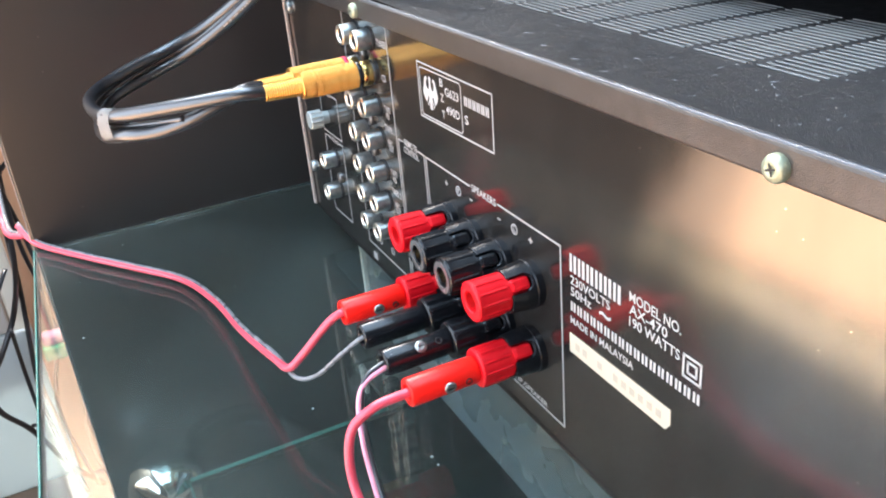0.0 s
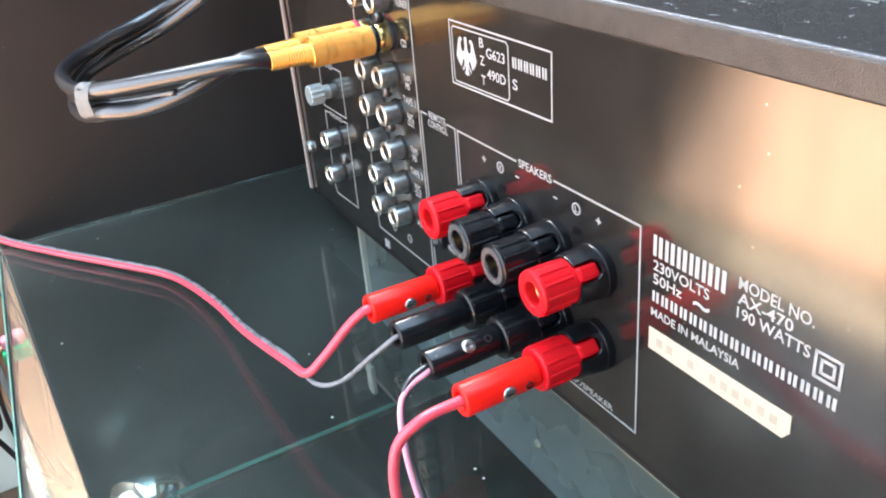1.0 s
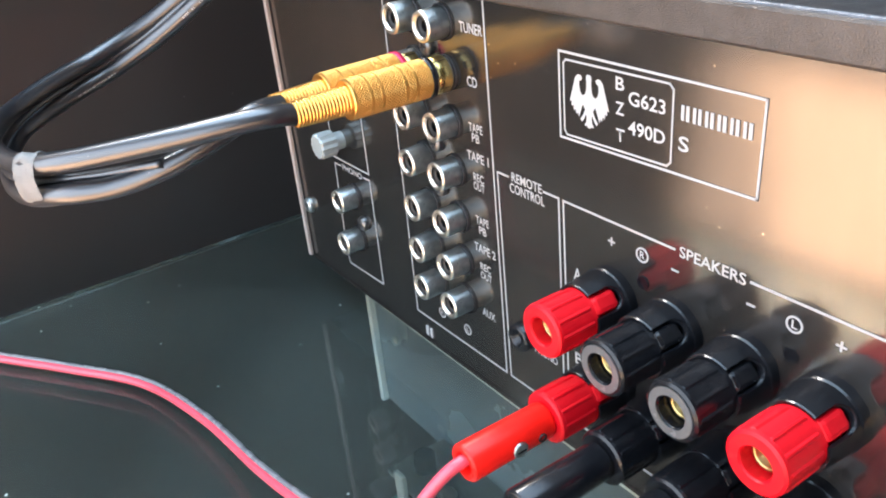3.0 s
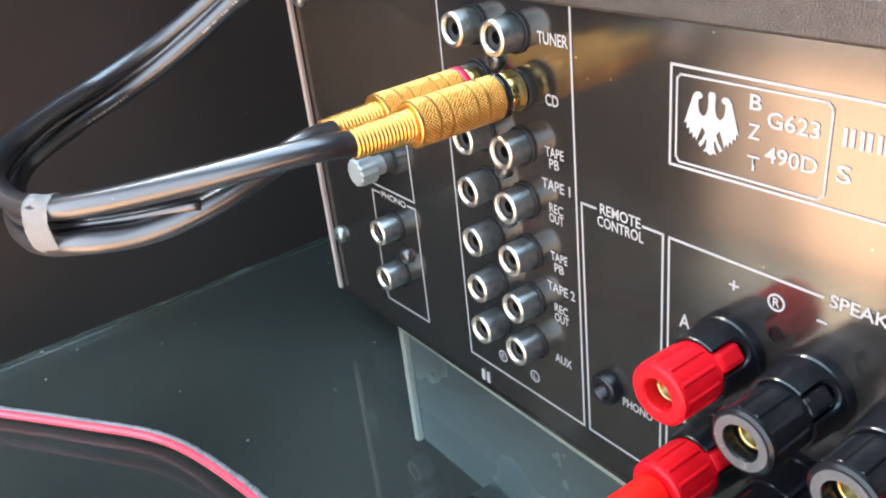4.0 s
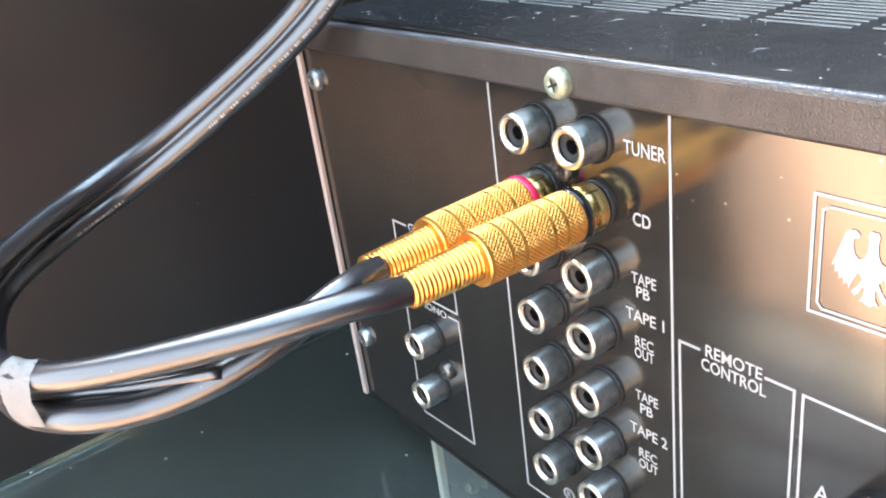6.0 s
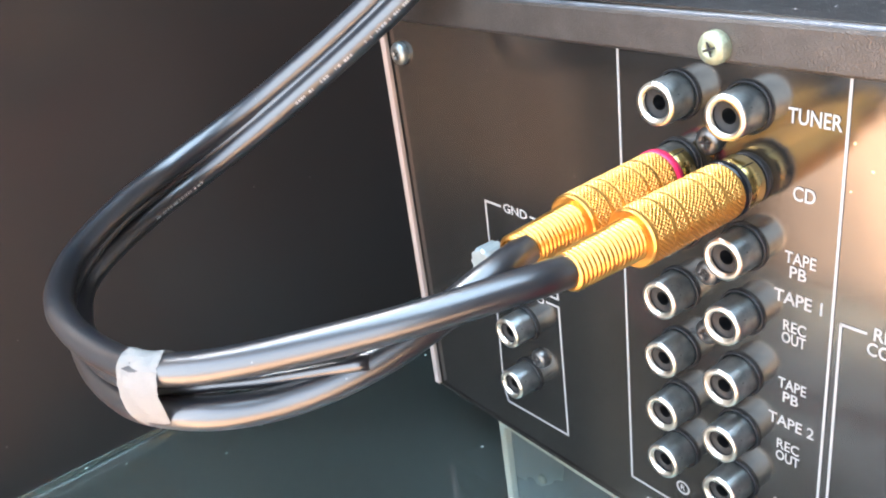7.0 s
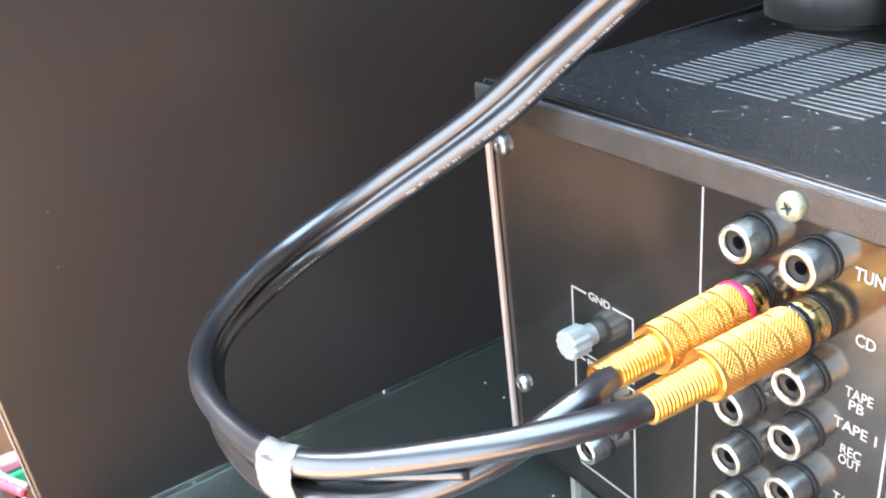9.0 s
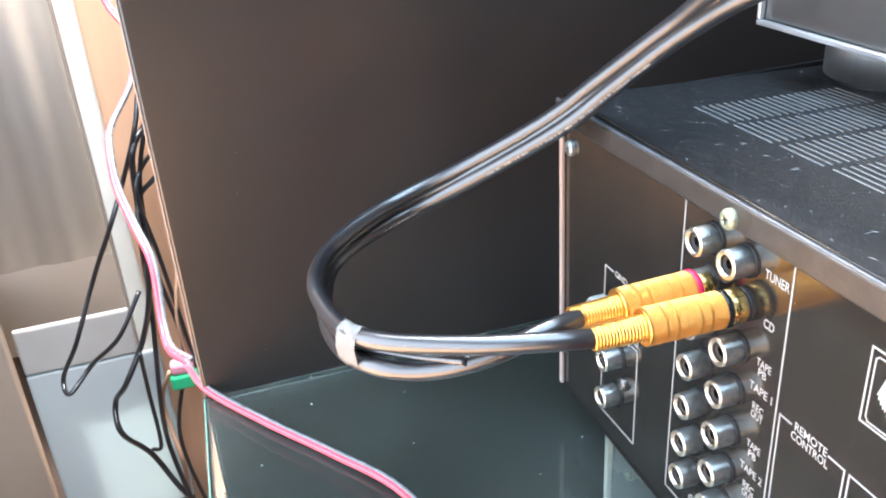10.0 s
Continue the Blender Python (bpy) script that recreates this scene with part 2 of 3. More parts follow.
def smooth_line(points, steps=14):
    """A Catmull-Rom line through the points."""
    p = [Vector(q) for q in points]
    p = [2 * p[0] - p[1]] + p + [2 * p[-1] - p[-2]]
    out = []
    for a, b, c, d in zip(p, p[1:], p[2:], p[3:]):
        for i in range(steps):
            t = i / steps
            out.append(0.5 * (2 * b + (c - a) * t + (2 * a - 5 * b + 4 * c - d) * t * t + (3 * b - a - 3 * c + d) * t ** 3))
    return out + [p[-2]]


def tube(points, radius, seg=14, steps=14, bm=None):
    bm = bm or bmesh.new()
    line = smooth_line(points, steps)
    side, rings = None, []
    for i, q in enumerate(line):
        d = (line[min(i + 1, len(line) - 1)] - line[max(i - 1, 0)]).normalized()
        side = (side - d * side.dot(d)).normalized() if side else d.orthogonal().normalized()
        up = d.cross(side)
        rings.append([bm.verts.new(q + radius * (math.cos(2 * math.pi * k / seg) * side + math.sin(2 * math.pi * k / seg) * up)) for k in range(seg)])
    for a, b in zip(rings, rings[1:]):
        for k in range(seg):
            bm.faces.new((a[k], a[(k + 1) % seg], b[(k + 1) % seg], b[k]))
    bm.faces.new(rings[0])
    bm.faces.new(rings[-1])
    return bm


# the back panel's own axes: u to the viewer's right, v up, w out of the panel
PM = Matrix(((0, 0, -1, 0), (-1, 0, 0, 0), (0, 1, 0, 0), (0, 0, 0, 1)))


def on_panel(u, v, w=0.0, turn=0.0):
    return PM @ pose(u, v, w, 0, 0, turn)


# ---- the room ----
def structure(name, bm, mat, label):
    return tagged(part(name, bm, mat), label, name.split("_")[0], kind="structure")


structure("floor", box(-0.60, 2.4, -2.2, 1.6, -0.85, -0.80), FLOOR, "brown wooden floor of the room")
cb = bmesh.new()
for x0, x1, y0, y1 in ((-0.66, -0.56, -2.2, 1.6), (0.10, 2.4, -2.2, 1.6), (-0.56, 0.10, -2.2, -0.75), (-0.56, 0.10, 1.08, 1.6)):
    box(x0, x1, y0, y1, 1.00, 1.05, bm=cb)
structure("ceiling", cb, WALL, "plaster ceiling with a wide skylight opening")
# unseen sheet added to stop direct sun reaching the amplifier's cover
structure("skylight_pane", box(-0.60, 0.14, -0.79, 1.12, 1.052, 1.060), FROST, "unseen diffusing sheet added over the opening to keep direct sun off the amplifier")
structure("wall_east", box(2.4, 2.46, -2.2, 1.6, -0.85, 1.00), WALL, "plain beige plaster wall")
structure("wall_south", box(-0.60, 2.4, -2.26, -2.2, -0.85, 1.00), WALL, "plain beige plaster wall")
structure("wall_north", box(-0.60, 2.4, 1.6, 1.66, -0.85, 1.00), WALL, "plain beige plaster wall")
# unseen wall, its dark tone put in so the back panel mirrors little light
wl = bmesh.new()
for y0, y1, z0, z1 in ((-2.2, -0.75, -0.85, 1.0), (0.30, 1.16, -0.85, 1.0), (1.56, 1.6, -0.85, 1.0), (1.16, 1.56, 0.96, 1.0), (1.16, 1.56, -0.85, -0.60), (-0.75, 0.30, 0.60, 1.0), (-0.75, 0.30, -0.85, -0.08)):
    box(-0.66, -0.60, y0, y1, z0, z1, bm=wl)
structure("wall_west", wl, DARKWALL, "unseen west wall kept dark for the panel's reflection, with two window openings")
window = tagged(thing("window_1", "wide bright window in cream painted frame", "window"), kind="structure")
for y in (-0.735, 0.285):
    part("window_frame", box(-0.645, -0.605, y - 0.015, y + 0.015, -0.08, 0.60, 0.004), CREAM, window)
for z in (-0.065, 0.585):
    part("window_frame", box(-0.64, -0.61, -0.72, 0.27, z - 0.015, z + 0.015, 0.004), CREAM, window)


def slab(corners, z0, z1):
    """A flat plate with any outline."""
    bm = bmesh.new()
    low, up = [[bm.verts.new((x, y, z)) for x, y in corners] for z in (z0, z1)]
    bm.faces.new(low), bm.faces.new(up)
    for i in range(len(corners)):
        j = (i + 1) % len(corners)
        bm.faces.new((low[i], low[j], up[j], up[i]))
    return bm


# added for the panel's warm glow; the slanted end stands in for a shadow edge
tagged(part("reflection_sill", slab(((-0.60, -0.75), (-0.22, -0.75), (-0.22, 0.0035), (-0.60, 0.29)), -0.105, -0.08), SILL), "unseen sunlit terracotta sill for the panel's warm reflection, its end cut along a shadow edge", "sill", kind="structure")

# ---- the stand ----
def skewed(bm):
    """The shelf's rear edge runs slightly outwards."""
    for v in bm.verts:
        if v.co.x < 0 and v.co.y < 0:
            v.co.x -= 0.036
    return bm


board = tagged(part("side_board", box(-0.1445, 0.62, 0.074, 0.092, -0.80, 0.32, 0.0012), BOARD), "dark brown-black laminate side board of the stand", "board")
shelf = tagged(part("glass_shelf", skewed(box(-0.1445, 0.44, -0.62, 0.0738, -0.008, 0.0, 0.0012)), GLASS), "smoked glass shelf with a polished edge", "shelf")
part("edge_band", box(-0.1452, -0.1446, 0.0745, 0.0915, -0.79, 0.31), RIM, board, "pale edge band")
lower = tagged(part("glass_shelf", box(-0.10, 0.44, -0.62, 0.015, -0.158, -0.150, 0.0002), CLEAN), "lower smoked glass shelf with a greenish edge", "shelf")

EDGE = material("green_glass_edge", (0.06, 0.20, 0.17), 0.15, 0, 0.3, 60, 0.1, spec=0.6)
part("polished_edge", box(-0.1012, -0.1002, -0.62, 0.015, -0.1578, -0.1502, 0.0002), EDGE, lower, "dark green polished edge")
part("polished_edge", skewed(box(-0.1455, -0.1447, -0.62, 0.0738, -0.0078, -0.0004, 0.0002)), EDGE, shelf, "dark green polished edge")

part("polished_edge", box(-0.0998, 0.44, 0.0152, 0.0190, -0.1578, -0.1502, 0.0004), EDGE, lower, "dark green polished edge")

# ---- the amplifier ----
amp = thing("amplifier", "black stereo amplifier seen from behind on the glass shelf", "amplifier")
W, BOT, TOP = 0.435, 0.0172, 0.1400


def rise(u):
    return 0.012 * (u - 0.1)


panel = part("back_panel", box(0, W, BOT, 0.1405, -0.0012, 0.0, 0.0003), PANEL, amp, "glossy black back panel with white print", PM)
part("bottom_plate", box(0.002, 0.30, -W + 0.001, -0.001, BOT - 0.0012, BOT - 0.0002), GREY, amp, "grey steel bottom plate")
part("panel_bottom_edge", box(0, W, BOT - 0.0012, BOT - 0.0001, -0.0006, 0.0004), PANEL, amp, "folded edge of the sheet", PM)
cover = box(-0.0002, 0.305, -W - 0.001, 0.0012, TOP - 0.0012, TOP, 0.0004)
lip_bm = box(-0.0026, -0.0003, -W - 0.001, 0.0012, 0.1325, TOP, 0.0007)
for v in cover.verts[:] + lip_bm.verts[:]:
    v.co.z += rise(-v.co.y) - 0.035 * max(0, v.co.x)
part("top_cover", cover, COVER, amp, "black textured top cover")
part("rear_lip", lip_bm, LIP, amp, "textured black rear lip of the cover, warm light put into its brownish colour")
# thin strip that carries the painted highlight along the fold
part("worn_glint_edge", tube([(-0.0016, 0.001, TOP - 0.0001 + rise(0)), (-0.0016, -W / 2, TOP - 0.0001 + rise(W / 2)), (-0.0016, -W, TOP - 0.0001 + rise(W))], 0.0006, 10), WORN_GLINT, amp, "worn rear edge of the cover with its bluish highlight put into the colour", None, True)
for y0, y1 in ((0.0003, 0.0016), (-W - 0.0016, -W - 0.0003)):
    part("side_cover", box(0.0, 0.305, y0, y1, BOT, TOP - 0.0032, 0.0003), COVER, amp)
    part("side_edge", box(-0.0016, -0.0003, y0 - 0.0026, y1 - 0.0018, BOT - 0.0003, 0.1322, 0.0002), RIM, amp, "pinkish bare edge of the side cover")
part("front", box(0.305, 0.32, -W, 0, BOT, TOP, 0.001), COVER, amp)
for x, y in ((0.03, -0.04), (0.03, -0.395), (0.27, -0.04), (0.27, -0.395)):
    part("foot", lathe([(0, 0), (0.014, 0), (0.016, 0.004), (0.016, BOT - 0.0013), (0, BOT - 0.0013)], 24), BLACK, amp, "", pose(x, y, 0))


def screw_mesh(r, h, name, mat):
    bm = lathe([(r, 0), (r, h * 0.5), (r * 0.86, h * 0.85), (r * 0.55, h), (r * 0.30, h), (r * 0.12, h * 0.55), (0, h * 0.5)], 24)
    return mesh_of(bm, name, mat, True)


def cross_mesh(r, name):
    bm = box(-r, r, -r * 0.16, r * 0.16, 0, 0.00012)
    box(-r * 0.16, r * 0.16, -r, r, 0.00002, 0.00014, bm=bm)
    return mesh_of(bm, name, HOLE)


lip_screw, steel_screw, cross = screw_mesh(0.0029, 0.0022, "screw", ZINC), screw_mesh(0.0030, 0.0020, "screw", STEEL), cross_mesh(0.0013, "screw_slot")
small_screw = screw_mesh(0.0026, 0.0022, "screw", STEEL)
pale_screw = screw_mesh(0.0018, 0.0012, "screw", PALE)
dark_screw = screw_mesh(0.0026, 0.0018, "screw", DEVICE)
for u, v in ((0.1040, 0.1353), (0.3175, 0.1380)):
    s = part("screw", lip_screw, None, amp, "yellowish zinc screw", on_panel(u, v, 0.0026, 20))
    part("screw_slot", cross, None, s, "", pose(0, 0, 0.0021))
for u, v in ((0.0072, 0.1224), (0.0072, 0.0405)):
    s = part("screw", steel_screw, None, amp, "steel screw", on_panel(u, v, 0, 35))
    part("screw_slot", cross, None, s, "", pose(0, 0, 0.0019))
for u, v in ((0.1012, 0.1175), (0.1012, 0.0905), (0.1012, 0.0770), (0.050, 0.0475), (0.2993, 0.0391)):
    s = part("screw", dark_screw, None, amp, "small dark steel screw", on_panel(u, v, 0, 10))
    part("screw_slot", cross, None, s, "", pose(0, 0, 0.0021))

s = part("screw", small_screw, None, amp, "steel screw in the side cover", pose(0.006, 0.0016, 0.1322, -90, 0, 0))

# vents
slot = mesh_of(box(-0.00036, 0.00036, -0.0093, 0.0093, 0, 0.0004, 0.0002), "vent_slot", material("vent_edge", (0.15, 0.16, 0.16), 0.5, 0.2, 0.3, 200))
for g in range(12):
    for i in range(21):
        u = 0.0388 + 0.0222 * g
        x = 0.0350 + 0.0029 * i
        part("vent_slot", slot, None, amp, "", pose(x, -u, TOP + rise(u) - 0.035 * x))

# printed lines and words
LIFT = 0.00014


def line(pts, width=0.0005, mat=INK):
    for (u0, v0), (u1, v1) in zip(pts, pts[1:]):
        d = Vector((u1 - u0, v1 - v0))
        a = math.degrees(math.atan2(d.y, d.x))
        bm = box(-width / 2, d.length + width / 2, -width / 2, width / 2, 0, 0.00008)
        part("printed_line", bm, mat, panel, "", pose(u0, v0, 0.0001, 0, 0, a))


def word(text, u0, u1, vc, h, mat=INK):
    cu = bpy.data.curves.new("lettering", "FONT")
    cu.body, cu.resolution_u, cu.offset = text, 3, 0.014
    ob = bpy.data.objects.new("lettering", cu)
    me = bpy.data.meshes.new_from_object(ob)
    bpy.data.objects.remove(ob)
    xs, ys = [v.co.x for v in me.vertices], [v.co.y for v in me.vertices]
    sx, sy = (u1 - u0) / (max(xs) - min(xs)), h / (max(ys) - min(ys))
    for v in me.vertices:
        v.co = Vector(((v.co.x - min(xs)) * sx, (v.co.y - (max(ys) + min(ys)) / 2) * sy, 0))
    me.materials.clear()
    me.materials.append(mat)
    part("lettering", me, None, panel, "", pose(u0, vc, LIFT))


def bars(u0, u1, vc, h, n, mat=INK, gap=0.3):
    """Plain bars in place of a name or number."""
    step = (u1 - u0) / n
    w = step * (1 - gap)
    for i in range(n):
        for a, b in ((0, 0.36), (0.60, 1)):
            part("printed_bar", box(a * w, b * w, -h / 2, h / 2, 0, 0.00008), mat, panel, "", pose(u0 + i * step, vc, 0.0001))


def ring(u, v, r, width=0.0004, mat=INK):
    bm = lathe([(r - width, 0), (r - width, 0.00012), (r, 0.00012), (r, 0)], 28)
    part("printed_ring", bm, mat, panel, "", pose(u, v, 0.0001))


line([(0.0800, 0.1335), (0.0793, 0.0258), (0.1262, 0.0258), (0.1262, 0.1335)])
line([(0.1321, 0.0893), (0.1278, 0.0893), (0.1282, 0.0258), (0.1510, 0.0258), (0.1510, 0.0893), (0.1457, 0.0893)])
line([(0.1862, 0.0892), (0.1526, 0.0892), (0.1529, 0.0254), (0.2406, 0.0254), (0.2403, 0.0892), (0.2050, 0.0892)])
line([(0.0343, 0.0655), (0.0330, 0.0300), (0.0345, 0.0258), (0.0577, 0.0265), (0.0580, 0.0658), (0.0540, 0.0657)])
line([(0.0343, 0.0655), (0.0385, 0.0656)])
line([(0.0508, 0.0880), (0.0580, 0.0880), (0.0580, 0.0680), (0.0340, 0.0680), (0.0344, 0.0880), (0.0400, 0.0880)])
line([(0.1524, 0.1248), (0.2050, 0.1250), (0.2046, 0.1062), (0.1524, 0.1052), (0.1524, 0.1248)])
line([(0.1546, 0.1232), (0.1836, 0.1236), (0.1846, 0.1226), (0.1844, 0.1078), (0.1834, 0.1068), (0.1546, 0.1062), (0.1538, 0.1072), (0.1538, 0.1224), (0.1546, 0.1232)], 0.0004)
H1 = 0.0024
for text, u0, u1, v, h in (
    ("TUNER", 0.1160, 0.1253, 0.1248, 0.0027), ("CD", 0.1176, 0.1217, 0.1113, 0.0027), ("TAPE", 0.1167, 0.1226, 0.0990, H1), ("PB", 0.1178, 0.1210, 0.0962, H1),
    ("TAPE 1", 0.1150, 0.1243, 0.0908, 0.0026), ("REC", 0.1171, 0.1216, 0.0850, H1), ("OUT", 0.1169, 0.1217, 0.0824, H1), ("TAPE", 0.1167, 0.1224, 0.0722, H1),
    ("PB", 0.1178, 0.1210, 0.0692, H1), ("TAPE 2", 0.1150, 0.1245, 0.0634, 0.0026), ("REC", 0.1171, 0.1218, 0.0577, H1), ("OUT", 0.1170, 0.1220, 0.0549, H1),
    ("AUX", 0.1164, 0.1224, 0.0424, 0.0026), ("REMOTE", 0.1335, 0.1450, 0.0897, 0.0026), ("CONTROL", 0.1326, 0.1458, 0.0866, 0.0026), ("PHONO", 0.1396, 0.1487, 0.0411, 0.0024),
    ("GND", 0.0412, 0.0496, 0.0880, 0.0024), ("PHONO", 0.0396, 0.0530, 0.0656, 0.0022), ("A", 0.1556, 0.1584, 0.0712, 0.0034), ("B", 0.1556, 0.1582, 0.0465, 0.0034), ("SPEAKERS", 0.1876, 0.2038, 0.0892, 0.0026), ("+", 0.1672, 0.1694, 0.0843, 0.0021), ("-", 0.1856, 0.1876, 0.0843, 0.0005),
    ("-", 0.2043, 0.2063, 0.0843, 0.0005), ("+", 0.2231, 0.2253, 0.0843, 0.0021), ("R", 0.1768, 0.1782, 0.0844, 0.0018), ("L", 0.2142, 0.2155, 0.0844, 0.0018),
    ("R", 0.0938, 0.0951, 0.0317, 0.0016), ("L", 0.1072, 0.1084, 0.0317, 0.0016), ("MIN. IMP./SPEAKER", 0.2020, 0.2310, 0.0275, 0.0020),
    ("230VOLTS", 0.2452, 0.2636, 0.0809, 0.0029), ("50Hz", 0.2453, 0.2551, 0.0772, 0.0029), ("~", 0.2588, 0.2640, 0.0768, 0.0016), ("MADE IN MALAYSIA", 0.2450, 0.2738, 0.0676, 0.0024),
    ("MODEL NO.", 0.2717, 0.2913, 0.0881, 0.0030), ("AX-470", 0.2718, 0.2865, 0.0845, 0.0030), ("190 WATTS", 0.2718, 0.2912, 0.0808, 0.0030),
    ("B", 0.1694, 0.1718, 0.1210, 0.0028), ("Z", 0.1694, 0.1718, 0.1158, 0.0028), ("T", 0.1696, 0.1720, 0.1100, 0.0028), ("G623", 0.1730, 0.1827, 0.1186, 0.0030), ("490D", 0.1730, 0.1828, 0.1124, 0.0030),
    ("S", 0.1862, 0.1887, 0.1124, 0.0031),
):
    word(text, u0, u1, v, h)
bars(0.1866, 0.2035, 0.1186, 0.0031, 6)
bars(0.2450, 0.2690, 0.0862, 0.0056, 6, gap=0.22)
bars(0.2453, 0.2996, 0.0722, 0.0030, 17)
for u, v in ((0.1775, 0.0844), (0.2148, 0.0844), (0.0945, 0.0317), (0.1078, 0.0317)):
    ring(u, v, 0.0018)
for u, v in ((0.1778, 0.0777), (0.2148, 0.0776)):
    part("locating_hole", lathe([(0.0016, 0), (0.0016, 0.0003), (0.0011, 0.0003), (0.0011, 0.0001), (0, 0.0001)], 20), BLACK, panel, "", pose(u, v, 0))
for a, b in ((0.0030, 0), (0.0015, 0)):
    u, v = 0.2956, 0.0792
    line([(u - a, v - a), (u + a, v - a), (u + a, v + a), (u - a, v + a), (u - a, v - a)], 0.0007)
# heraldic emblem: half an outline in millimetres, mirrored
HALF = ((0.55, 5.9), (0.85, 5.2), (0.7, 4.2), (0.8, 2.6), (1.2, 1.5), (1.9, 1.1), (2.6, 1.7), (2.95, 3.0), (2.85, 4.2), (2.3, 4.3), (2.0, 4.9), (2.6, 5.5), (3.5, 5.4), (4.2, 4.6), (4.7, 3.0),
        (6.0, -1.0), (5.4, -0.7), (5.4, -2.0), (4.8, -1.6), (4.7, -2.9), (4.1, -2.4), (3.9, -3.6), (3.4, -3.0), (3.1, -4.0), (2.6, -2.6), (1.9, -0.9), (1.2, -1.9),
        (1.8, -3.2), (2.7, -4.3), (2.2, -4.9), (1.6, -4.2), (1.0, -3.0), (0.8, -3.3), (0.9, -4.6), (1.5, -5.6), (0.7, -5.5), (0.35, -5.9))
em = bmesh.new()
em.faces.new([em.verts.new((x / 1000, y / 1000, 0)) for x, y in HALF] + [em.verts.new((-x / 1000, y / 1000, 0)) for x, y in reversed(HALF)])
part("printed_emblem", em, INK, panel, "", pose(0.1616, 0.1152, LIFT))


def torn_label():
    bm = bmesh.new()
    pts = [(0.2446, 0.0564), (0.2872, 0.0562), (0.2880, 0.0572), (0.2884, 0.0578), (0.2891, 0.0585), (0.2890, 0.0632), (0.2446, 0.0628)]
    low, up = [[bm.verts.new((x, y, z)) for x, y in pts] for z in (0.0001, 0.00025)]
    bm.faces.new(up), bm.faces.new(low)
    for i in range(len(pts)):
        j = (i + 1) % len(pts)
        bm.faces.new((low[i], low[j], up[j], up[i]))
    return bm


sticker = tagged(part("serial_sticker", torn_label(), STICKER, None, "", PM), "cream paper serial sticker, one corner torn, on the back panel", "sticker")
for i in range(11):
    u = 0.2475 + 0.0036 * i
    if i not in (2, 4):
        part("printed_bar", box(u, u + 0.0021, 0.0584, 0.0608, 0.0003, 0.00036), material("faint_ink", (0.36, 0.31, 0.24), 0.7) if i == 0 else bpy.data.materials["faint_ink"], sticker, "", Matrix())
for u in (0.0845, 0.0868):
    part("spacer_tab", box(u - 0.0007, u + 0.0007, 0.0185, 0.0222, 0, 0.0006, 0.0003), INK, panel, "small pale tab at the bottom edge")

# sockets
shell = mesh_of(lathe([(0.0041, 0), (0.0041, 0.0062), (0.0039, 0.0066), (0.0031, 0.0066)], 36), "shell", STEEL, True)
lip = mesh_of(lathe([(0.0041, 0.0061), (0.0039, 0.0068), (0.0030, 0.0068), (0.0028, 0.0060)], 36), "rim", RING, True)
bore = mesh_of(lathe([(0.0030, 0.0066), (0.0029, 0.0056), (0.0014, 0.0054), (0.0013, 0.002), (0, 0.002)], 28), "insulator", HOLE)
collar = mesh_of(lathe([(0.0048, 0), (0.0048, 0.0006), (0.0043, 0.0006), (0.0043, 0)], 36), "collar", HOLE, True)


def socket(u, v):
    s = part("socket", shell, None, amp, "dull nickel phono socket", on_panel(u, v))
    for n, me in (("rim", lip), ("insulator", bore), ("collar", collar)):
        part(n, me, None, s)


ROWS_V = (0.1248, 0.1117, 0.0982, 0.0842, 0.0700, 0.0562, 0.0432)
for v in ROWS_V:
    socket(0.0940, v)
    socket(0.1085, v)
socket(0.0450, 0.0561)
socket(0.0445, 0.0398)
g = part("ground_terminal", lathe([(0.0030, 0), (0.0030, 0.003), (0.0042, 0.0035), (0.0042, 0.0088), (0.0038, 0.0094), (0, 0.0094)], 24, wave=lambda a, h: 0.00025 * math.cos(12 * a) if h > 0.0033 else 0), PALE, amp, "knurled pale nickel ground terminal", on_panel(0.0418, 0.0760))
part("remote_jack", lathe([(0.0042, 0), (0.0042, 0.0024), (0.0036, 0.0030), (0.0020, 0.0030), (0.0020, 0.0005), (0, 0.0005)], 32), BLACK, amp, "small black plastic jack", on_panel(0.1354, 0.0432), True)

# binding posts
def hood():
    """Collar and shell of a binding post, with a round-ended slot towards +x."""
    bm = lathe([(0, 0), (0.0079, 0), (0.0079, 0.0022), (0.0076, 0.0026), (0.0040, 0.0028), (0, 0.0028)], 48)
    w, h0, rim = 0.0030, 0.0034, 0.0108
    cut = w / 0.0074
    angles = [cut * math.sin(math.pi / 2 * i / 8) for i in range(-8, 9)]
    angles += [cut * 1.001 + (2 * math.pi - 2.002 * cut) * i / 44 for i in range(45)]
    cols = []
    for i, a in enumerate(angles):
        top = rim if i > 16 else h0 + w - math.sqrt(max(0, w * w - (a * 0.0074) ** 2))
        mid = min(0.0060, top - 0.0004)
        prof = ((0.0076, 0.0026), (0.0075, mid), (0.0071, top - 0.0003), (0.0069, top), (0.0064, top), (0.0064, 0.0026))
        cols.append([bm.verts.new((r * math.cos(a), r * math.sin(a), h)) for r, h in prof])
    for p, q in zip(cols, cols[1:] + cols[:1]):
        for k in range(5):
            bm.faces.new((p[k], q[k], q[k + 1], p[k + 1]))
    return bm


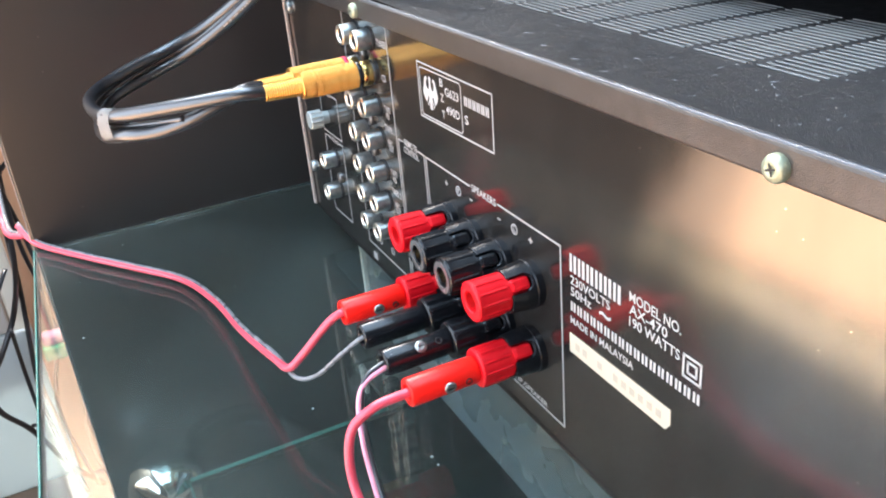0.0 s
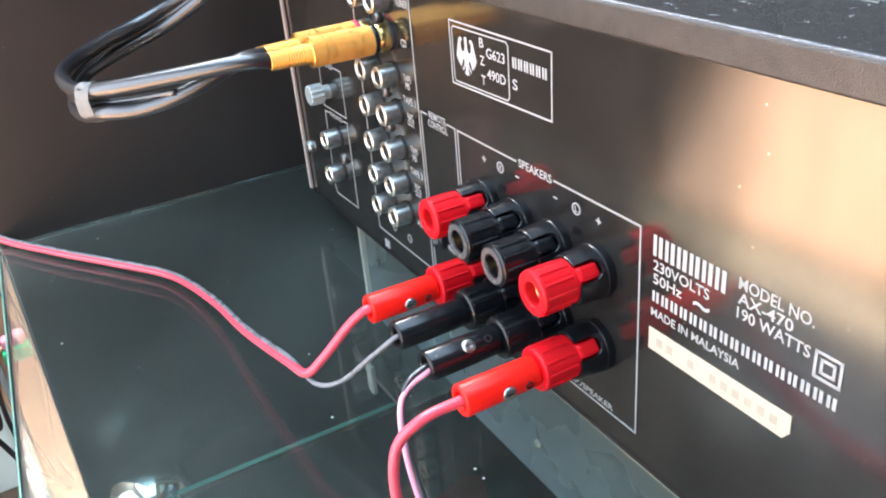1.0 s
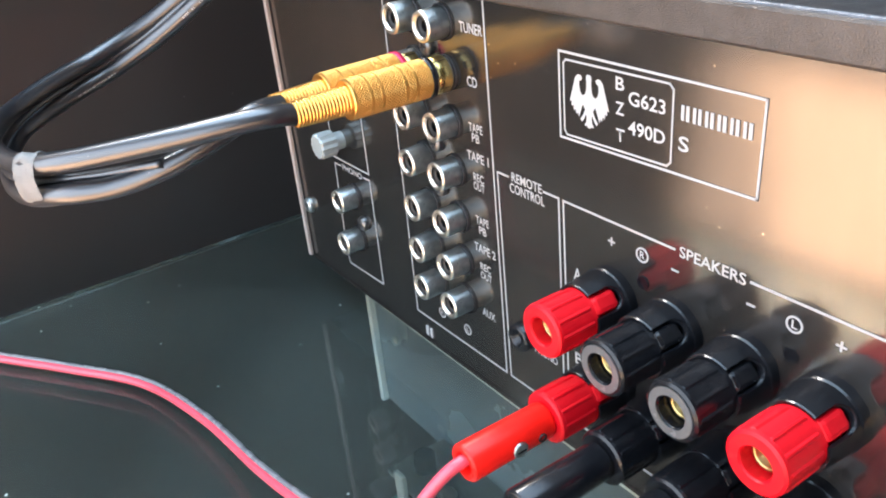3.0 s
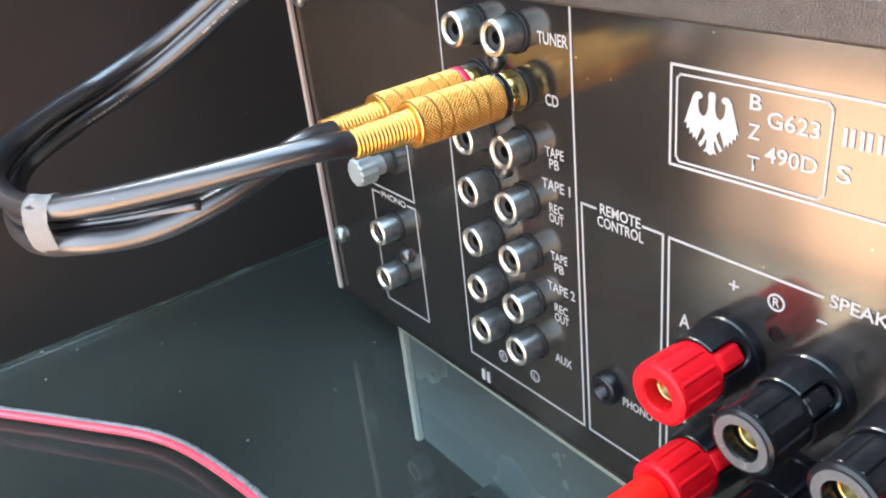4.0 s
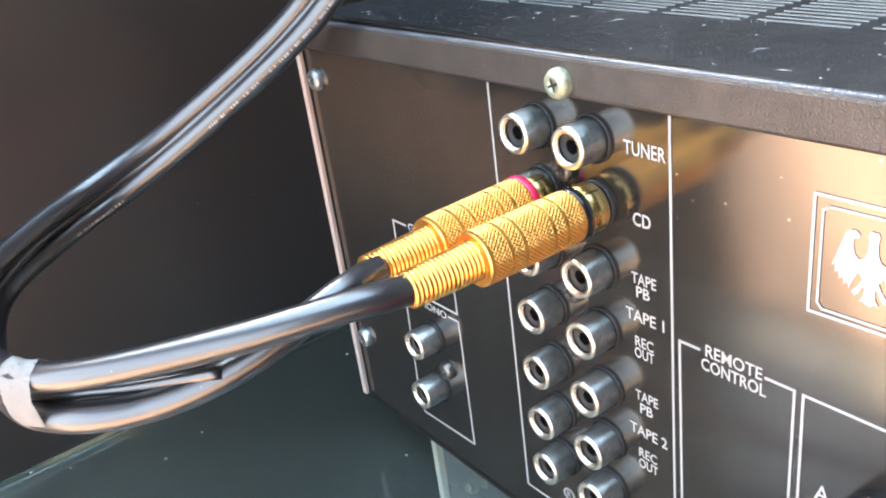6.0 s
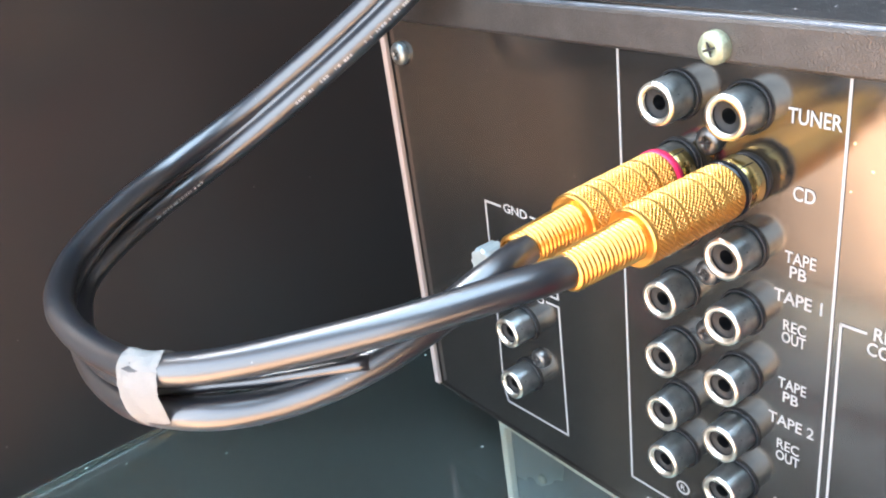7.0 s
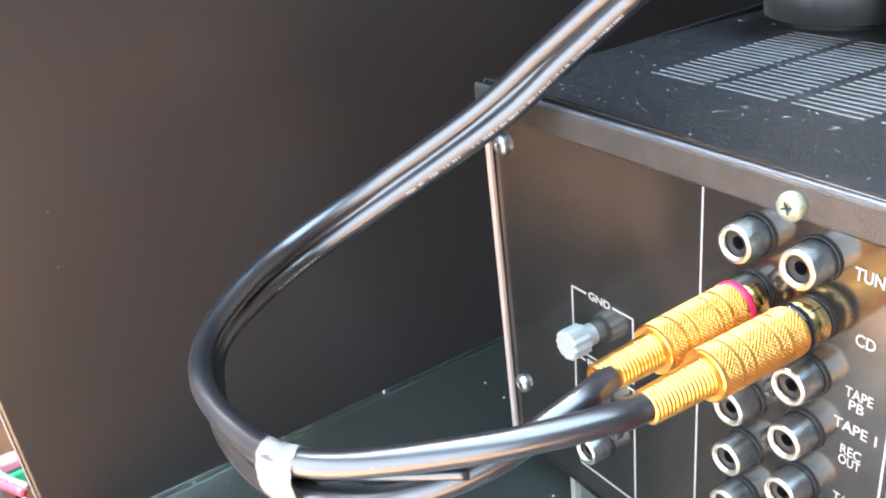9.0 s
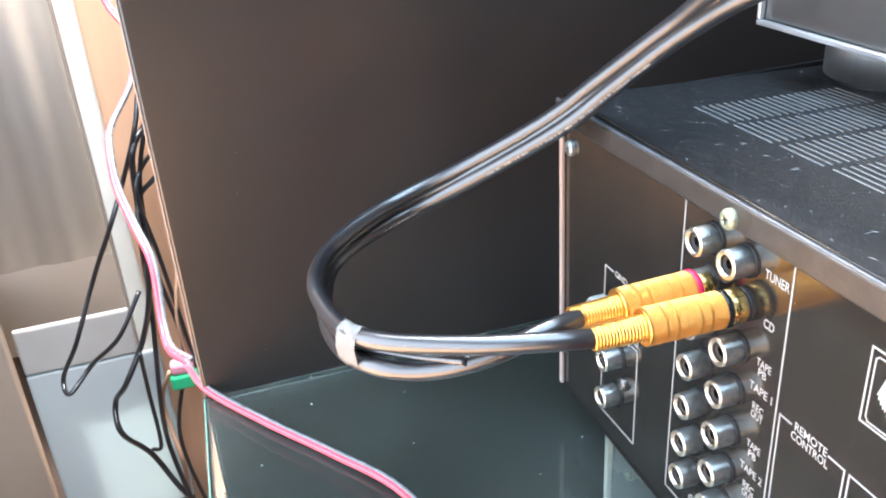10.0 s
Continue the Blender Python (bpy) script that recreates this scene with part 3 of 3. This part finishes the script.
def cap(mat):
    def wave(a, h):
        if not 0.0098 < h < 0.0205:
            return 0
        k = (a * 11 / (2 * math.pi)) % 1
        return 0.00034 if k < 0.14 and 0.0112 < h else 0.0
    prof = [(0.0046, 0.0037), (0.0046, 0.0092), (0.0060, 0.0098), (0.0062, 0.0104), (0.0061, 0.0112), (0.0061, 0.0116), (0.0062, 0.0150), (0.0062, 0.0204), (0.0064, 0.0206), (0.0063, 0.0213), (0.0057, 0.0217), (0.0036, 0.0217), (0.0033, 0.0213), (0.0032, 0.0120), (0, 0.0120)]
    bm = lathe(prof, 110, wave=wave)
    box(0.0020, 0.0068, -0.0022, 0.0022, 0.0039, 0.0106, 0.0011, bm)
    return mesh_of(bm, "cap", mat)


hood_me, cap_red, cap_black = mesh_of(hood(), "hood", BLACK), cap(RED), cap(BLACK)
insert = mesh_of(lathe([(0.0030, 0.0125), (0.0030, 0.0186), (0.0026, 0.0188), (0.0021, 0.0186), (0.0020, 0.013), (0, 0.013)], 28), "insert", BRASS, True)
tip_ring = mesh_of(lathe([(0.0053, 0.02171), (0.0053, 0.0219), (0.0036, 0.0219), (0.0036, 0.02171)], 36), "tip_ring", material("worn_black_face", (0.12, 0.12, 0.12), 0.25, 0.3))
POSTS = (0.1685, 0.1868, 0.2053, 0.2240)
for v in (0.0700, 0.0462):
    for i, u in enumerate(POSTS):
        red = i in (0, 3)
        p = part("binding_post", hood_me, None, amp, ("red" if red else "black") + " capped speaker binding post", on_panel(u, v, 0, 38))
        part("cap", cap_red if red else cap_black, None, p, "ribbed red cap" if red else "ribbed black cap", pose(0, 0, 0))
        if v > 0.06:
            part("insert", insert, None, p)
            if not red:
                part("tip_ring", tip_ring, None, p)

# banana plugs in the lower row
def banana(u, v, mat, words, roll, end=0.0450):
    t = thing("banana_plug", words, "plug", on_panel(u, v, 0, roll), "speaker plugs")
    bm = lathe([(0.0030, 0.0140), (0.0030, 0.0217), (0.0042, 0.0220), (0.0044, 0.0226), (0.0046, end - 0.0006), (0.0042, end), (0.0028, end), (0.0026, end - 0.001), (0.0026, end - 0.008), (0, end - 0.008)], 40)
    part("barrel", bm, mat, t, "", None, True)
    part("screw", screw_mesh(0.0020, 0.0008, "screw", STEEL), None, t, "small steel screw", pose(0.0042, 0, 0.0325, 0, 90, 0))
    part("screw_slot", mesh_of(box(-0.0012, 0.0012, -0.0002, 0.0002, 0, 0.0001), "slot", HOLE), None, t, "", pose(0.0050, 0, 0.0325, 0, 90, 30))
    part("side_hole", lathe([(0, 0), (0.0011, 0), (0.0011, 0.0006), (0.0008, 0.0006), (0.0008, 0.0002), (0, 0.0002)], 20), HOLE, t, "", pose(0.00415, 0, 0.0262, 0, 90, 0))
    return t


banana(POSTS[0], 0.0462, ORANGE, "orange-red banana plug in a red binding post", -5)
banana(POSTS[1], 0.0462, BLACK, "black banana plug in a black binding post", -130)
banana(POSTS[2], 0.0462, BLACK, "black banana plug with a worn pale screw", 50)
banana(POSTS[3], 0.0462, ORANGE, "orange-red banana plug in a red binding post", -5)

# ---- gold phono plugs ----
def gold_plug(u, v, band, words, seat, lean):
    t = thing("phono_plug", words, "plug", on_panel(u, v, seat) @ pose(0, 0, 0, 0, lean, 0), "gold plugs")
    part("sleeve", lathe([(0.0043, 0.0014), (0.0049, 0.0014), (0.0049, 0.0058), (0.0044, 0.0058)], 40), BRASS, t, "smooth brass sleeve", None, True)
    for k in range(4):
        part("sleeve_slit", box(-0.0001, 0.0001, 0.00485, 0.00494, 0.0018, 0.0053), HOLE, t, "", pose(0, 0, 0, 0, 0, 60 + 90 * k))
    part("band", lathe([(0.0048, 0.0056), (0.0053, 0.0057), (0.0053, 0.0070), (0.0050, 0.0073)], 40), band, t, "coloured ring", None, True)
    w0, w1, n = 0.0073, 0.0296, 210
    grooves = (0.0119, 0.0150, 0.0218, 0.0249)

    def wave(a, h):
        if h < w0 + 0.0003 or h > w1 - 0.0007 or any(abs(h - q) < 0.00036 for q in grooves):
            return 0.0
        s, q = a * 38 / (2 * math.pi), (h - w0) / 0.00092
        x, y = (s + q) % 1, (s - q) % 1
        return min(0.00016, 0.00064 * (0.5 - max(abs(x - 0.5), abs(y - 0.5)))) - 0.00010
    prof = [(0.0046, w0)] + [(0.0051, w0 + (w1 - w0) * i / n) for i in range(n + 1)] + [(0.0048, w1 + 0.0003), (0.0036, w1 + 0.0003)]
    part("barrel", lathe(prof, 304, wave=wave), GOLD, t, "knurled gold barrel")
    prof, z = [], w1
    while z < 0.0434:
        r = 0.0035 - 0.0004 * (z - w1) / 0.0144
        prof += [(r - 0.00022, z), (r + 0.0001, z + 0.00018), (r + 0.00022, z + 0.00042), (r + 0.0001, z + 0.00066), (r - 0.00022, z + 0.00084)]
        z += 0.00090
    part("spring", lathe(prof + [(0.0026, z)], 36), GOLD, t, "coiled gold strain relief", None, True)
    return t


gold_plug(0.0940, 0.1108, BAND, "gold phono plug with a crimson ring", 0.0, 1.9)
gold_plug(0.1085, ROWS_V[1], BLACK, "gold phono plug with a black ring", 0.0, -1.2)

# ---- cables ----
loop = [(-0.0425, -0.1076, 0.1117), (-0.0526, -0.1069, 0.1130), (-0.0724, -0.0956, 0.1103), (-0.0935, -0.0755, 0.1057), (-0.1001, -0.0541, 0.1023), (-0.1009, -0.0312, 0.1025), (-0.0927, -0.0122, 0.1032), (-0.0766, 0.0005, 0.1062), (-0.0589, 0.0061, 0.1101), (-0.0374, -0.0008, 0.1205), (-0.0163, -0.0211, 0.1394), (-0.0059, -0.0366, 0.1548), (0.0046, -0.0600, 0.1752), (0.0109, -0.0850, 0.1934), (0.0335, -0.1264, 0.2125), (0.0766, -0.1478, 0.2144)]
loop2 = [(-0.0420, -0.0965, 0.1113), (-0.0517, -0.0989, 0.1114), (-0.0689, -0.0941, 0.1040), (-0.0827, -0.0862, 0.0994), (-0.0943, -0.0753, 0.0976), (-0.0995, -0.0538, 0.0927), (-0.0985, -0.0271, 0.0910), (-0.0900, -0.0051, 0.0947), (-0.0703, 0.0051, 0.0997), (-0.0542, 0.0062, 0.1048), (-0.0355, -0.0053, 0.1172), (-0.0147, -0.0293, 0.1389), (-0.0040, -0.0425, 0.1538), (0.0072, -0.0649, 0.1744), (0.0161, -0.0896, 0.1899), (0.0391, -0.1295, 0.2075), (0.0777, -0.1595, 0.2115)]
thin = [(-0.0731, -0.0946, 0.1048), (-0.0880, -0.0775, 0.1010), (-0.0987, -0.0613, 0.0987), (-0.1006, -0.0380, 0.0967), (-0.0956, -0.0160, 0.0976), (-0.0811, -0.0006, 0.1012), (-0.0632, 0.0063, 0.1051), (-0.0430, 0.0014, 0.1142), (-0.0222, -0.0172, 0.1318), (-0.0087, -0.0339, 0.1483), (0.0022, -0.0538, 0.1675), (0.0098, -0.0772, 0.1858), (0.0271, -0.1154, 0.2052), (0.0620, -0.1447, 0.2124)]
cable = thing("phono_cable", "pair of black audio cables looped and taped together", "cable")
part("cable_strand", tube(loop, 0.0027), RUBBER, cable, "", None, True)
part("cable_strand", tube(loop2, 0.0027), RUBBER, cable, "", None, True)
part("drain_wire", tube(thin, 0.0012, 10), RUBBER, cable, "thin cut-off black lead", None, True)


def wrap(points, i0, i1, rz, ry):
    """A creased band of paper tape round the bundle."""
    bm = bmesh.new()
    line_pts = smooth_line(points)
    rnd = random.Random(5)
    rings = []
    for i in range(i0, i1 + 1):
        q, d = line_pts[i], (line_pts[i + 1] - line_pts[i]).normalized()
        side = d.cross(Vector((0, 0, 1))).normalized()
        edge = rnd.uniform(-0.0003, 0.0003)
        rings.append([])
        for k in range(40):
            a = 2 * math.pi * k / 40
            f = 1 + 0.018 * math.sin(5 * a + 1.3 * i) + rnd.uniform(-0.012, 0.012)
            ragged = d * (rnd.uniform(-0.0002, 0.0002) + edge) if i in (i0, i1) else Vector()
            rings[-1].append(bm.verts.new(q + ragged + Vector((0, 0, -0.0040)) + side * ry * f * math.cos(a) + Vector((0, 0, 1)) * rz * f * math.sin(a)))
    for a, b in zip(rings, rings[1:]):
        for k in range(40):
            bm.faces.new((a[k], a[(k + 1) % 40], b[(k + 1) % 40], b[k]))
    bmesh.ops.solidify(bm, geom=bm.faces[:], thickness=0.0003)
    return bm


tagged(part("tape_wrap", wrap(loop, 44, 50, 0.0072, 0.0035), TAPE), "piece of white paper tape round the cables", "tape")


def bars_on(points, i0, i1, off, r):
    """Small print along a cable."""
    line_pts = smooth_line(points)
    bm = bmesh.new()
    rnd = random.Random(i0)
    for i in range(i0, i1):
        for s in (0.1, 0.45, 0.75):
            if rnd.random() < 0.25:
                continue
            q = line_pts[i].lerp(line_pts[i + 1], s)
            d = (line_pts[i + 1] - line_pts[i])
            w = d.length * rnd.uniform(0.12, 0.28)
            d.normalize()
            n = (Vector(off) - d * d.dot(Vector(off))).normalized()
            t = d.cross(n)
            c = q + n * (r + 0.00003)
            bm.faces.new([bm.verts.new(c + d * a * w + t * b * 0.00035) for a, b in ((0, -1), (1, -1), (1, 1), (0, 1))])
    return bm


part("cable_print", bars_on(loop2, 112, 125, (-0.3, -0.9, -0.25), 0.0027), FADED, cable)
part("cable_print", bars_on(loop2, 142, 176, (-0.3, -0.9, 0.0), 0.0027), FADED, cable)

pair = thing("speaker_wire", "pink and pale twin speaker wire lying on the glass", "wire", group="speaker wires")
run = [(-0.150, 0.085, 0.012), (-0.1426, 0.0725, 0.0035), (-0.1208, 0.0388, 0.0030), (-0.0989, 0.0079, 0.0030), (-0.0800, -0.0221, 0.0035), (-0.0720, -0.060, 0.007), (-0.0700, -0.105, 0.014), (-0.0668, -0.145, 0.022), (-0.0650, -0.158, 0.0245), (-0.0600, -0.1615, 0.030), (-0.0500, -0.1655, 0.042), (-0.0440, -0.1675, 0.0460), (-0.0370, -0.1685, 0.0462)]
part("pink_lead", tube(run, 0.0015), PINK, pair, "", None, True)
run2 = [(x + 0.0008, y + 0.0006, z + 0.0013) for x, y, z in run[:8]] + [(-0.0640, -0.162, 0.0225), (-0.0585, -0.172, 0.0270), (-0.0510, -0.182, 0.0390), (-0.0440, -0.1862, 0.0455), (-0.0370, -0.1868, 0.0462)]
part("pale_lead", tube(run2, 0.0008), CLEAR, pair, "pale clear lead", None, True)
pair2 = thing("speaker_wire", "pink and dark twin speaker wire curving down to the glass", "wire", group="speaker wires")
part("pink_lead", tube([(-0.036, -0.2240, 0.0462), (-0.0455, -0.2240, 0.0462), (-0.056, -0.2225, 0.0440), (-0.0635, -0.2210, 0.0360), (-0.0660, -0.2260, 0.020), (-0.0640, -0.245, 0.008), (-0.066, -0.275, 0.003), (-0.080, -0.34, 0.002), (-0.10, -0.46, 0.002)], 0.0015), PINK, pair2, "", None, True)
part("dark_lead", tube([(-0.036, -0.2053, 0.0462), (-0.0455, -0.2053, 0.0460), (-0.0530, -0.2070, 0.0420), (-0.0570, -0.2150, 0.030), (-0.0590, -0.230, 0.015), (-0.0610, -0.246, 0.008), (-0.063, -0.275, 0.0025), (-0.077, -0.34, 0.0015), (-0.097, -0.46, 0.0015)], 0.0008), RUBBER, pair2, "", None, True)
part("rose_lead", tube([(-0.036, -0.2060, 0.0455), (-0.0455, -0.2063, 0.0448), (-0.0545, -0.2080, 0.0405), (-0.0585, -0.2160, 0.029), (-0.0605, -0.231, 0.014), (-0.0625, -0.247, 0.0075), (-0.0645, -0.275, 0.0025), (-0.078, -0.34, 0.0015), (-0.098, -0.46, 0.0015)], 0.0008), ROSE, pair2, "", None, True)

# ---- the component on top ----
dev = thing("disc_player", "graphite component with a bright bottom edge on round metal feet", "component")
part("body", box(0.078, 0.36, -0.435, -0.0045, 0.1572, 0.25, 0.0015), DEVICE, dev)
part("bottom_edge", box(0.0755, 0.0778, -0.435, -0.0045, 0.1563, 0.1583, 0.0004), BRIGHT, dev, "bright polished bottom edge")
part("side_edge", box(0.0755, 0.0778, -0.0062, -0.0045, 0.1585, 0.25, 0.0004), BRIGHT, dev, "bright polished side edge")
FOOT = material("brushed_steel", (0.80, 0.78, 0.75), 0.40, 1.0, 0.12, 200, 0.15, 2500, stretch=(1, 1, 0.05))
for x, y in ((0.121, -0.0265), (0.121, -0.409), (0.30, -0.0265), (0.30, -0.409)):
    z = TOP + rise(-y) - 0.035 * x
    part("foot", lathe([(0.0215, z + 0.0022), (0.0240, z + 0.0024), (0.0240, 0.1565), (0.0235, 0.1571), (0, 0.1571)], 48), FOOT, dev, "brushed metal foot", pose(x, y, 0), True)
    part("rubber_pad", lathe([(0, z), (0.0225, z), (0.0225, z + 0.0023), (0, z + 0.0023)], 40), HOLE, dev, "black rubber pad", pose(x, y, 0))
for u in (0.150, 0.162):
    part("socket", lathe([(0, 0), (0.006, 0), (0.006, 0.012), (0.0045, 0.024), (0, 0.024)], 24), GOLD, dev, "gold plug end", Matrix.Translation((0.079, -u, 0.205)) @ pose(0, 0, 0, 0, -90, 0), True)

# ---- below the glass ----
low = thing("lower_component", "grey metal component under the glass shelf", "component")
part("body", box(0.022, 0.33, -0.43, -0.003, -0.070, -0.012, 0.001), GREY, low)
for y in (-0.04, -0.39):
    part("foot", lathe([(0, -0.150), (0.010, -0.150), (0.010, -0.0705), (0, -0.0705)], 20), BLACK, low, "", pose(0.10, y, 0))
# pale bluish tone paints in the reflections along the folded edges
FOLD = material("glint_folded_steel", (0.80, 0.86, 0.92), 0.4, 0.1, 0.2, 200, 0.2)
part("flange", box(0.0190, 0.0218, -0.43, -0.003, -0.0145, -0.0121, 0.0003), FOLD, low, "folded top edge, its bright reflection put into the colour")
part("rear_bracket", box(-0.006, 0.0216, -0.092, -0.050, -0.066, -0.0635, 0.0006), DEVICE, low, "dark steel bracket")
for x, y in ((0.006, -0.060), (0.000, -0.083)):
    part("knob", lathe([(0, -0.0635), (0.0045, -0.0635), (0.0045, -0.057), (0.0035, -0.056), (0, -0.056)], 20), BLACK, low, "", pose(x, y, 0))
part("spacer", box(-0.0085, -0.0062, -0.066, -0.060, -0.072, -0.0565, 0.0006), INK, low, "small pale spacer")
part("side_flange", box(0.0190, 0.0218, -0.0060, -0.0032, -0.069, -0.0148, 0.0003), FOLD, low, "folded side edge, its bright reflection put into the colour")
for y, z in ((-0.020, -0.030), (-0.160, -0.050), (-0.230, -0.030)):
    part("screw", pale_screw, None, low, "small steel screw", Matrix.Translation((0.0218, y, z)) @ pose(0, 0, 0, 0, -90, 0))
tagged(part("stand_post", lathe([(0, -0.145), (0.012, -0.1465), (0.020, -0.152), (0.0240, -0.162), (0.0240, -0.20), (0.0180, -0.21), (0.0180, -0.80), (0, -0.80)], 40), CHROME, None, "", pose(-0.112, 0.040, 0), True), "chrome tube post with a domed cap", "post")

# ---- behind the stand ----
def strip(name, x0, x1, y0, y1, z0, z1, mat, label):
    tagged(part(name, box(x0, x1, y0, y1, z0, z1, 0.004), mat), label, name.split("_")[-1], kind="structure")


strip("door_jamb", -0.2285, -0.1194, 0.9597, 1.0605, -0.80, 1.0, WOOD, "salmon-brown wooden jamb some way behind the stand")
strip("cream_frame", -0.2575, -0.2295, 0.9912, 1.1078, -0.80, 1.0, CREAM, "cream painted frame strip")
strip("grey_frame", -0.2660, -0.2590, 1.0227, 1.092, -0.80, 1.0, TAUPE, "dark grey shadow gap strip of the frame")
cur = bmesh.new()
cols = [(-0.598 + 0.330 * i / 72, 1.102 + 0.0032 * math.sin(i * 0.31) + 0.001 * math.sin(i * 0.83)) for i in range(73)]
rings = [[cur.verts.new((x, y + d, z)) for x, y in cols] for d, z in ((0, -0.3739), (0, 0.98), (0.004, 0.98), (0.004, -0.3739))]
for a, q in zip(rings, rings[1:] + rings[:1]):
    for i in range(72):
        cur.faces.new((a[i], a[i + 1], q[i + 1], q[i]))
tagged(part("curtain", cur, WHITE, None, "", None, True), "pale beige curtain hanging in soft folds", "curtain")
# grey strip painted as the shadow band above the low pane
strip("pane_rail", -0.4270, -0.2600, 0.9780, 0.9880, -0.4950, -0.4150, RAIL, "grey band along the top of the low pane, a shadow put into its colour")
strip("frosted_pane", -0.4270, -0.2300, 0.9785, 0.9875, -0.80, -0.4960, FROST, "pale frosted glass pane low behind the stand")
strip("taupe_post", -0.5415, -0.4543, 1.0385, 1.059, -0.80, 1.0, TAUPE, "taupe painted post behind the stand")
tagged(part("backdrop", box(-1.6, -1.58, -3, 3, -1, 1.0), OUTSIDE), "bright hazy outdoors beyond the window", "backdrop", kind="structure")

hang = thing("speaker_wire", "pink and grey twin wire hanging down behind the stand", "wire", group="speaker wires")
drop = [(-0.1760, 0.4795, 0.2875), (-0.1750, 0.4650, 0.2300), (-0.1760, 0.4497, 0.1701), (-0.1655, 0.4199, 0.1248), (-0.1531, 0.3901, 0.1047), (-0.1572, 0.3603, 0.0802), (-0.1753, 0.3305, 0.0584), (-0.1778, 0.3007, 0.0533), (-0.1768, 0.2709, 0.0366), (-0.1703, 0.2411, 0.0213), (-0.1629, 0.2112, 0.0065), (-0.1634, 0.1814, -0.0194), (-0.1602, 0.1516, -0.0176), (-0.1509, 0.1218, -0.0095)]
part("pink_lead", tube(drop, 0.0017, 10, 8), PINK, hang, "", None, True)
part("grey_lead", tube([(x + 0.0022, y + 0.001, z + 0.0012) for x, y, z in drop], 0.0015, 10, 8), CLEAR, hang, "pale grey lead", None, True)

# tangle of leads behind the stand
Y = 0.9125


def lead(name, words, pts, r, mat):
    t = thing(name, words, "wire", group="loose leads")
    part("lead", tube([(x, Y + 0.012 * math.sin(3.0 * i + len(pts)), z) for i, (x, z) in enumerate(pts)], r, 10, 8), mat, t, "", None, True)


lead("black_lead", "thin black lead hanging in a loop", [(-0.1572, -0.0274), (-0.1729, -0.0683), (-0.1887, -0.1187), (-0.2202, -0.1943), (-0.2486, -0.2479), (-0.2895, -0.3298), (-0.3305, -0.4117), (-0.3651, -0.4778), (-0.3588, -0.4936), (-0.321, -0.4652), (-0.2737, -0.418), (-0.2328, -0.3613)], 0.0035, RUBBER)
lead("black_lead", "thin black lead bent round the jamb", [(-0.1572, -0.0967), (-0.1761, -0.1187), (-0.1981, -0.1502), (-0.2076, -0.2321), (-0.217, -0.3455), (-0.2423, -0.4369), (-0.28, -0.4967), (-0.3053, -0.5408), (-0.3053, -0.5818), (-0.2737, -0.6511), (-0.2359, -0.7267), (-0.1887, -0.8149)], 0.0044, RUBBER)
lead("black_lead", "thin black lead running down the jamb", [(-0.1509, -0.166), (-0.1761, -0.188), (-0.2044, -0.2227), (-0.2139, -0.2825), (-0.2233, -0.4022), (-0.2391, -0.5377), (-0.2454, -0.6353), (-0.2328, -0.7204), (-0.2202, -0.8464)], 0.0038, RUBBER)
lead("tan_lead", "thin tan lead beside the plug", [(-0.217, -0.4936), (-0.2391, -0.5597), (-0.2297, -0.6511), (-0.2328, -0.733), (-0.2454, -0.8779)], 0.0035, WOOD)
lead("black_lead", "short black lead by the plug", [(-0.2517, -0.4526), (-0.2549, -0.5345), (-0.2549, -0.6227), (-0.2706, -0.6385)], 0.0032, RUBBER)
lead("black_lead", "thin black lead curling behind the stand", [(-0.1509, -0.1376), (-0.1887, -0.1723), (-0.2044, -0.2101), (-0.195, -0.3109), (-0.1824, -0.4369), (-0.1761, -0.5629)], 0.0032, RUBBER)
lead("black_lead", "thin black lead crossing behind the plug", [(-0.1450, -0.05), (-0.1700, -0.105), (-0.1980, -0.20), (-0.2030, -0.32), (-0.1900, -0.47), (-0.2250, -0.62), (-0.2050, -0.79)], 0.0034, RUBBER)
lead("tan_lead", "thin tan lead curving down the jamb", [(-0.1450, -0.22), (-0.1650, -0.30), (-0.1900, -0.42), (-0.1780, -0.56), (-0.1960, -0.70), (-0.1860, -0.79)], 0.0030, WOOD)
plug = thing("mains_plug", "small green plug with a rose cap among the leads", "plug", pose(-0.1981, 0.903, -0.5125))
part("plug_body", box(-0.0205, 0.0205, -0.0126, 0.0126, -0.0126, 0.0126, 0.0045), GREEN, plug)
part("plug_cap", box(-0.0173, 0.0173, -0.011, 0.011, 0.0132, 0.0330, 0.0055), ROSE, plug, "rose pink cap")

# dust lying on the cover and the glass
rnd = random.Random(11)
fluff = bmesh.new()
for k in range(420):
    x, u = rnd.uniform(0.002, 0.10), rnd.uniform(0.004, 0.40)
    a, ln = rnd.uniform(0, math.pi), rnd.choice((0.0002, 0.0003, 0.0003, 0.0004, 0.0014))
    w = 0.00010 if ln > 0.001 else ln
    z = TOP + rise(u) - 0.035 * x
    d, n = Vector((math.cos(a), math.sin(a), 0)), Vector((-math.sin(a), math.cos(a), 0))
    q = Vector((x, -u, z + 0.00006))
    lo = [fluff.verts.new(q + d * ln * p + n * w * r) for p, r in ((-1, 0), (0, -1), (1, 0), (0, 1))]
    tip = fluff.verts.new(q + Vector((0, 0, 0.00012)))
    for i in range(4):
        fluff.faces.new((lo[i], lo[(i + 1) % 4], tip))
tagged(part("dust", fluff, material("grey_dust", (0.30, 0.31, 0.32), 0.9)), "fine grey dust and lint on the amplifier cover", "dust", kind="stuff")
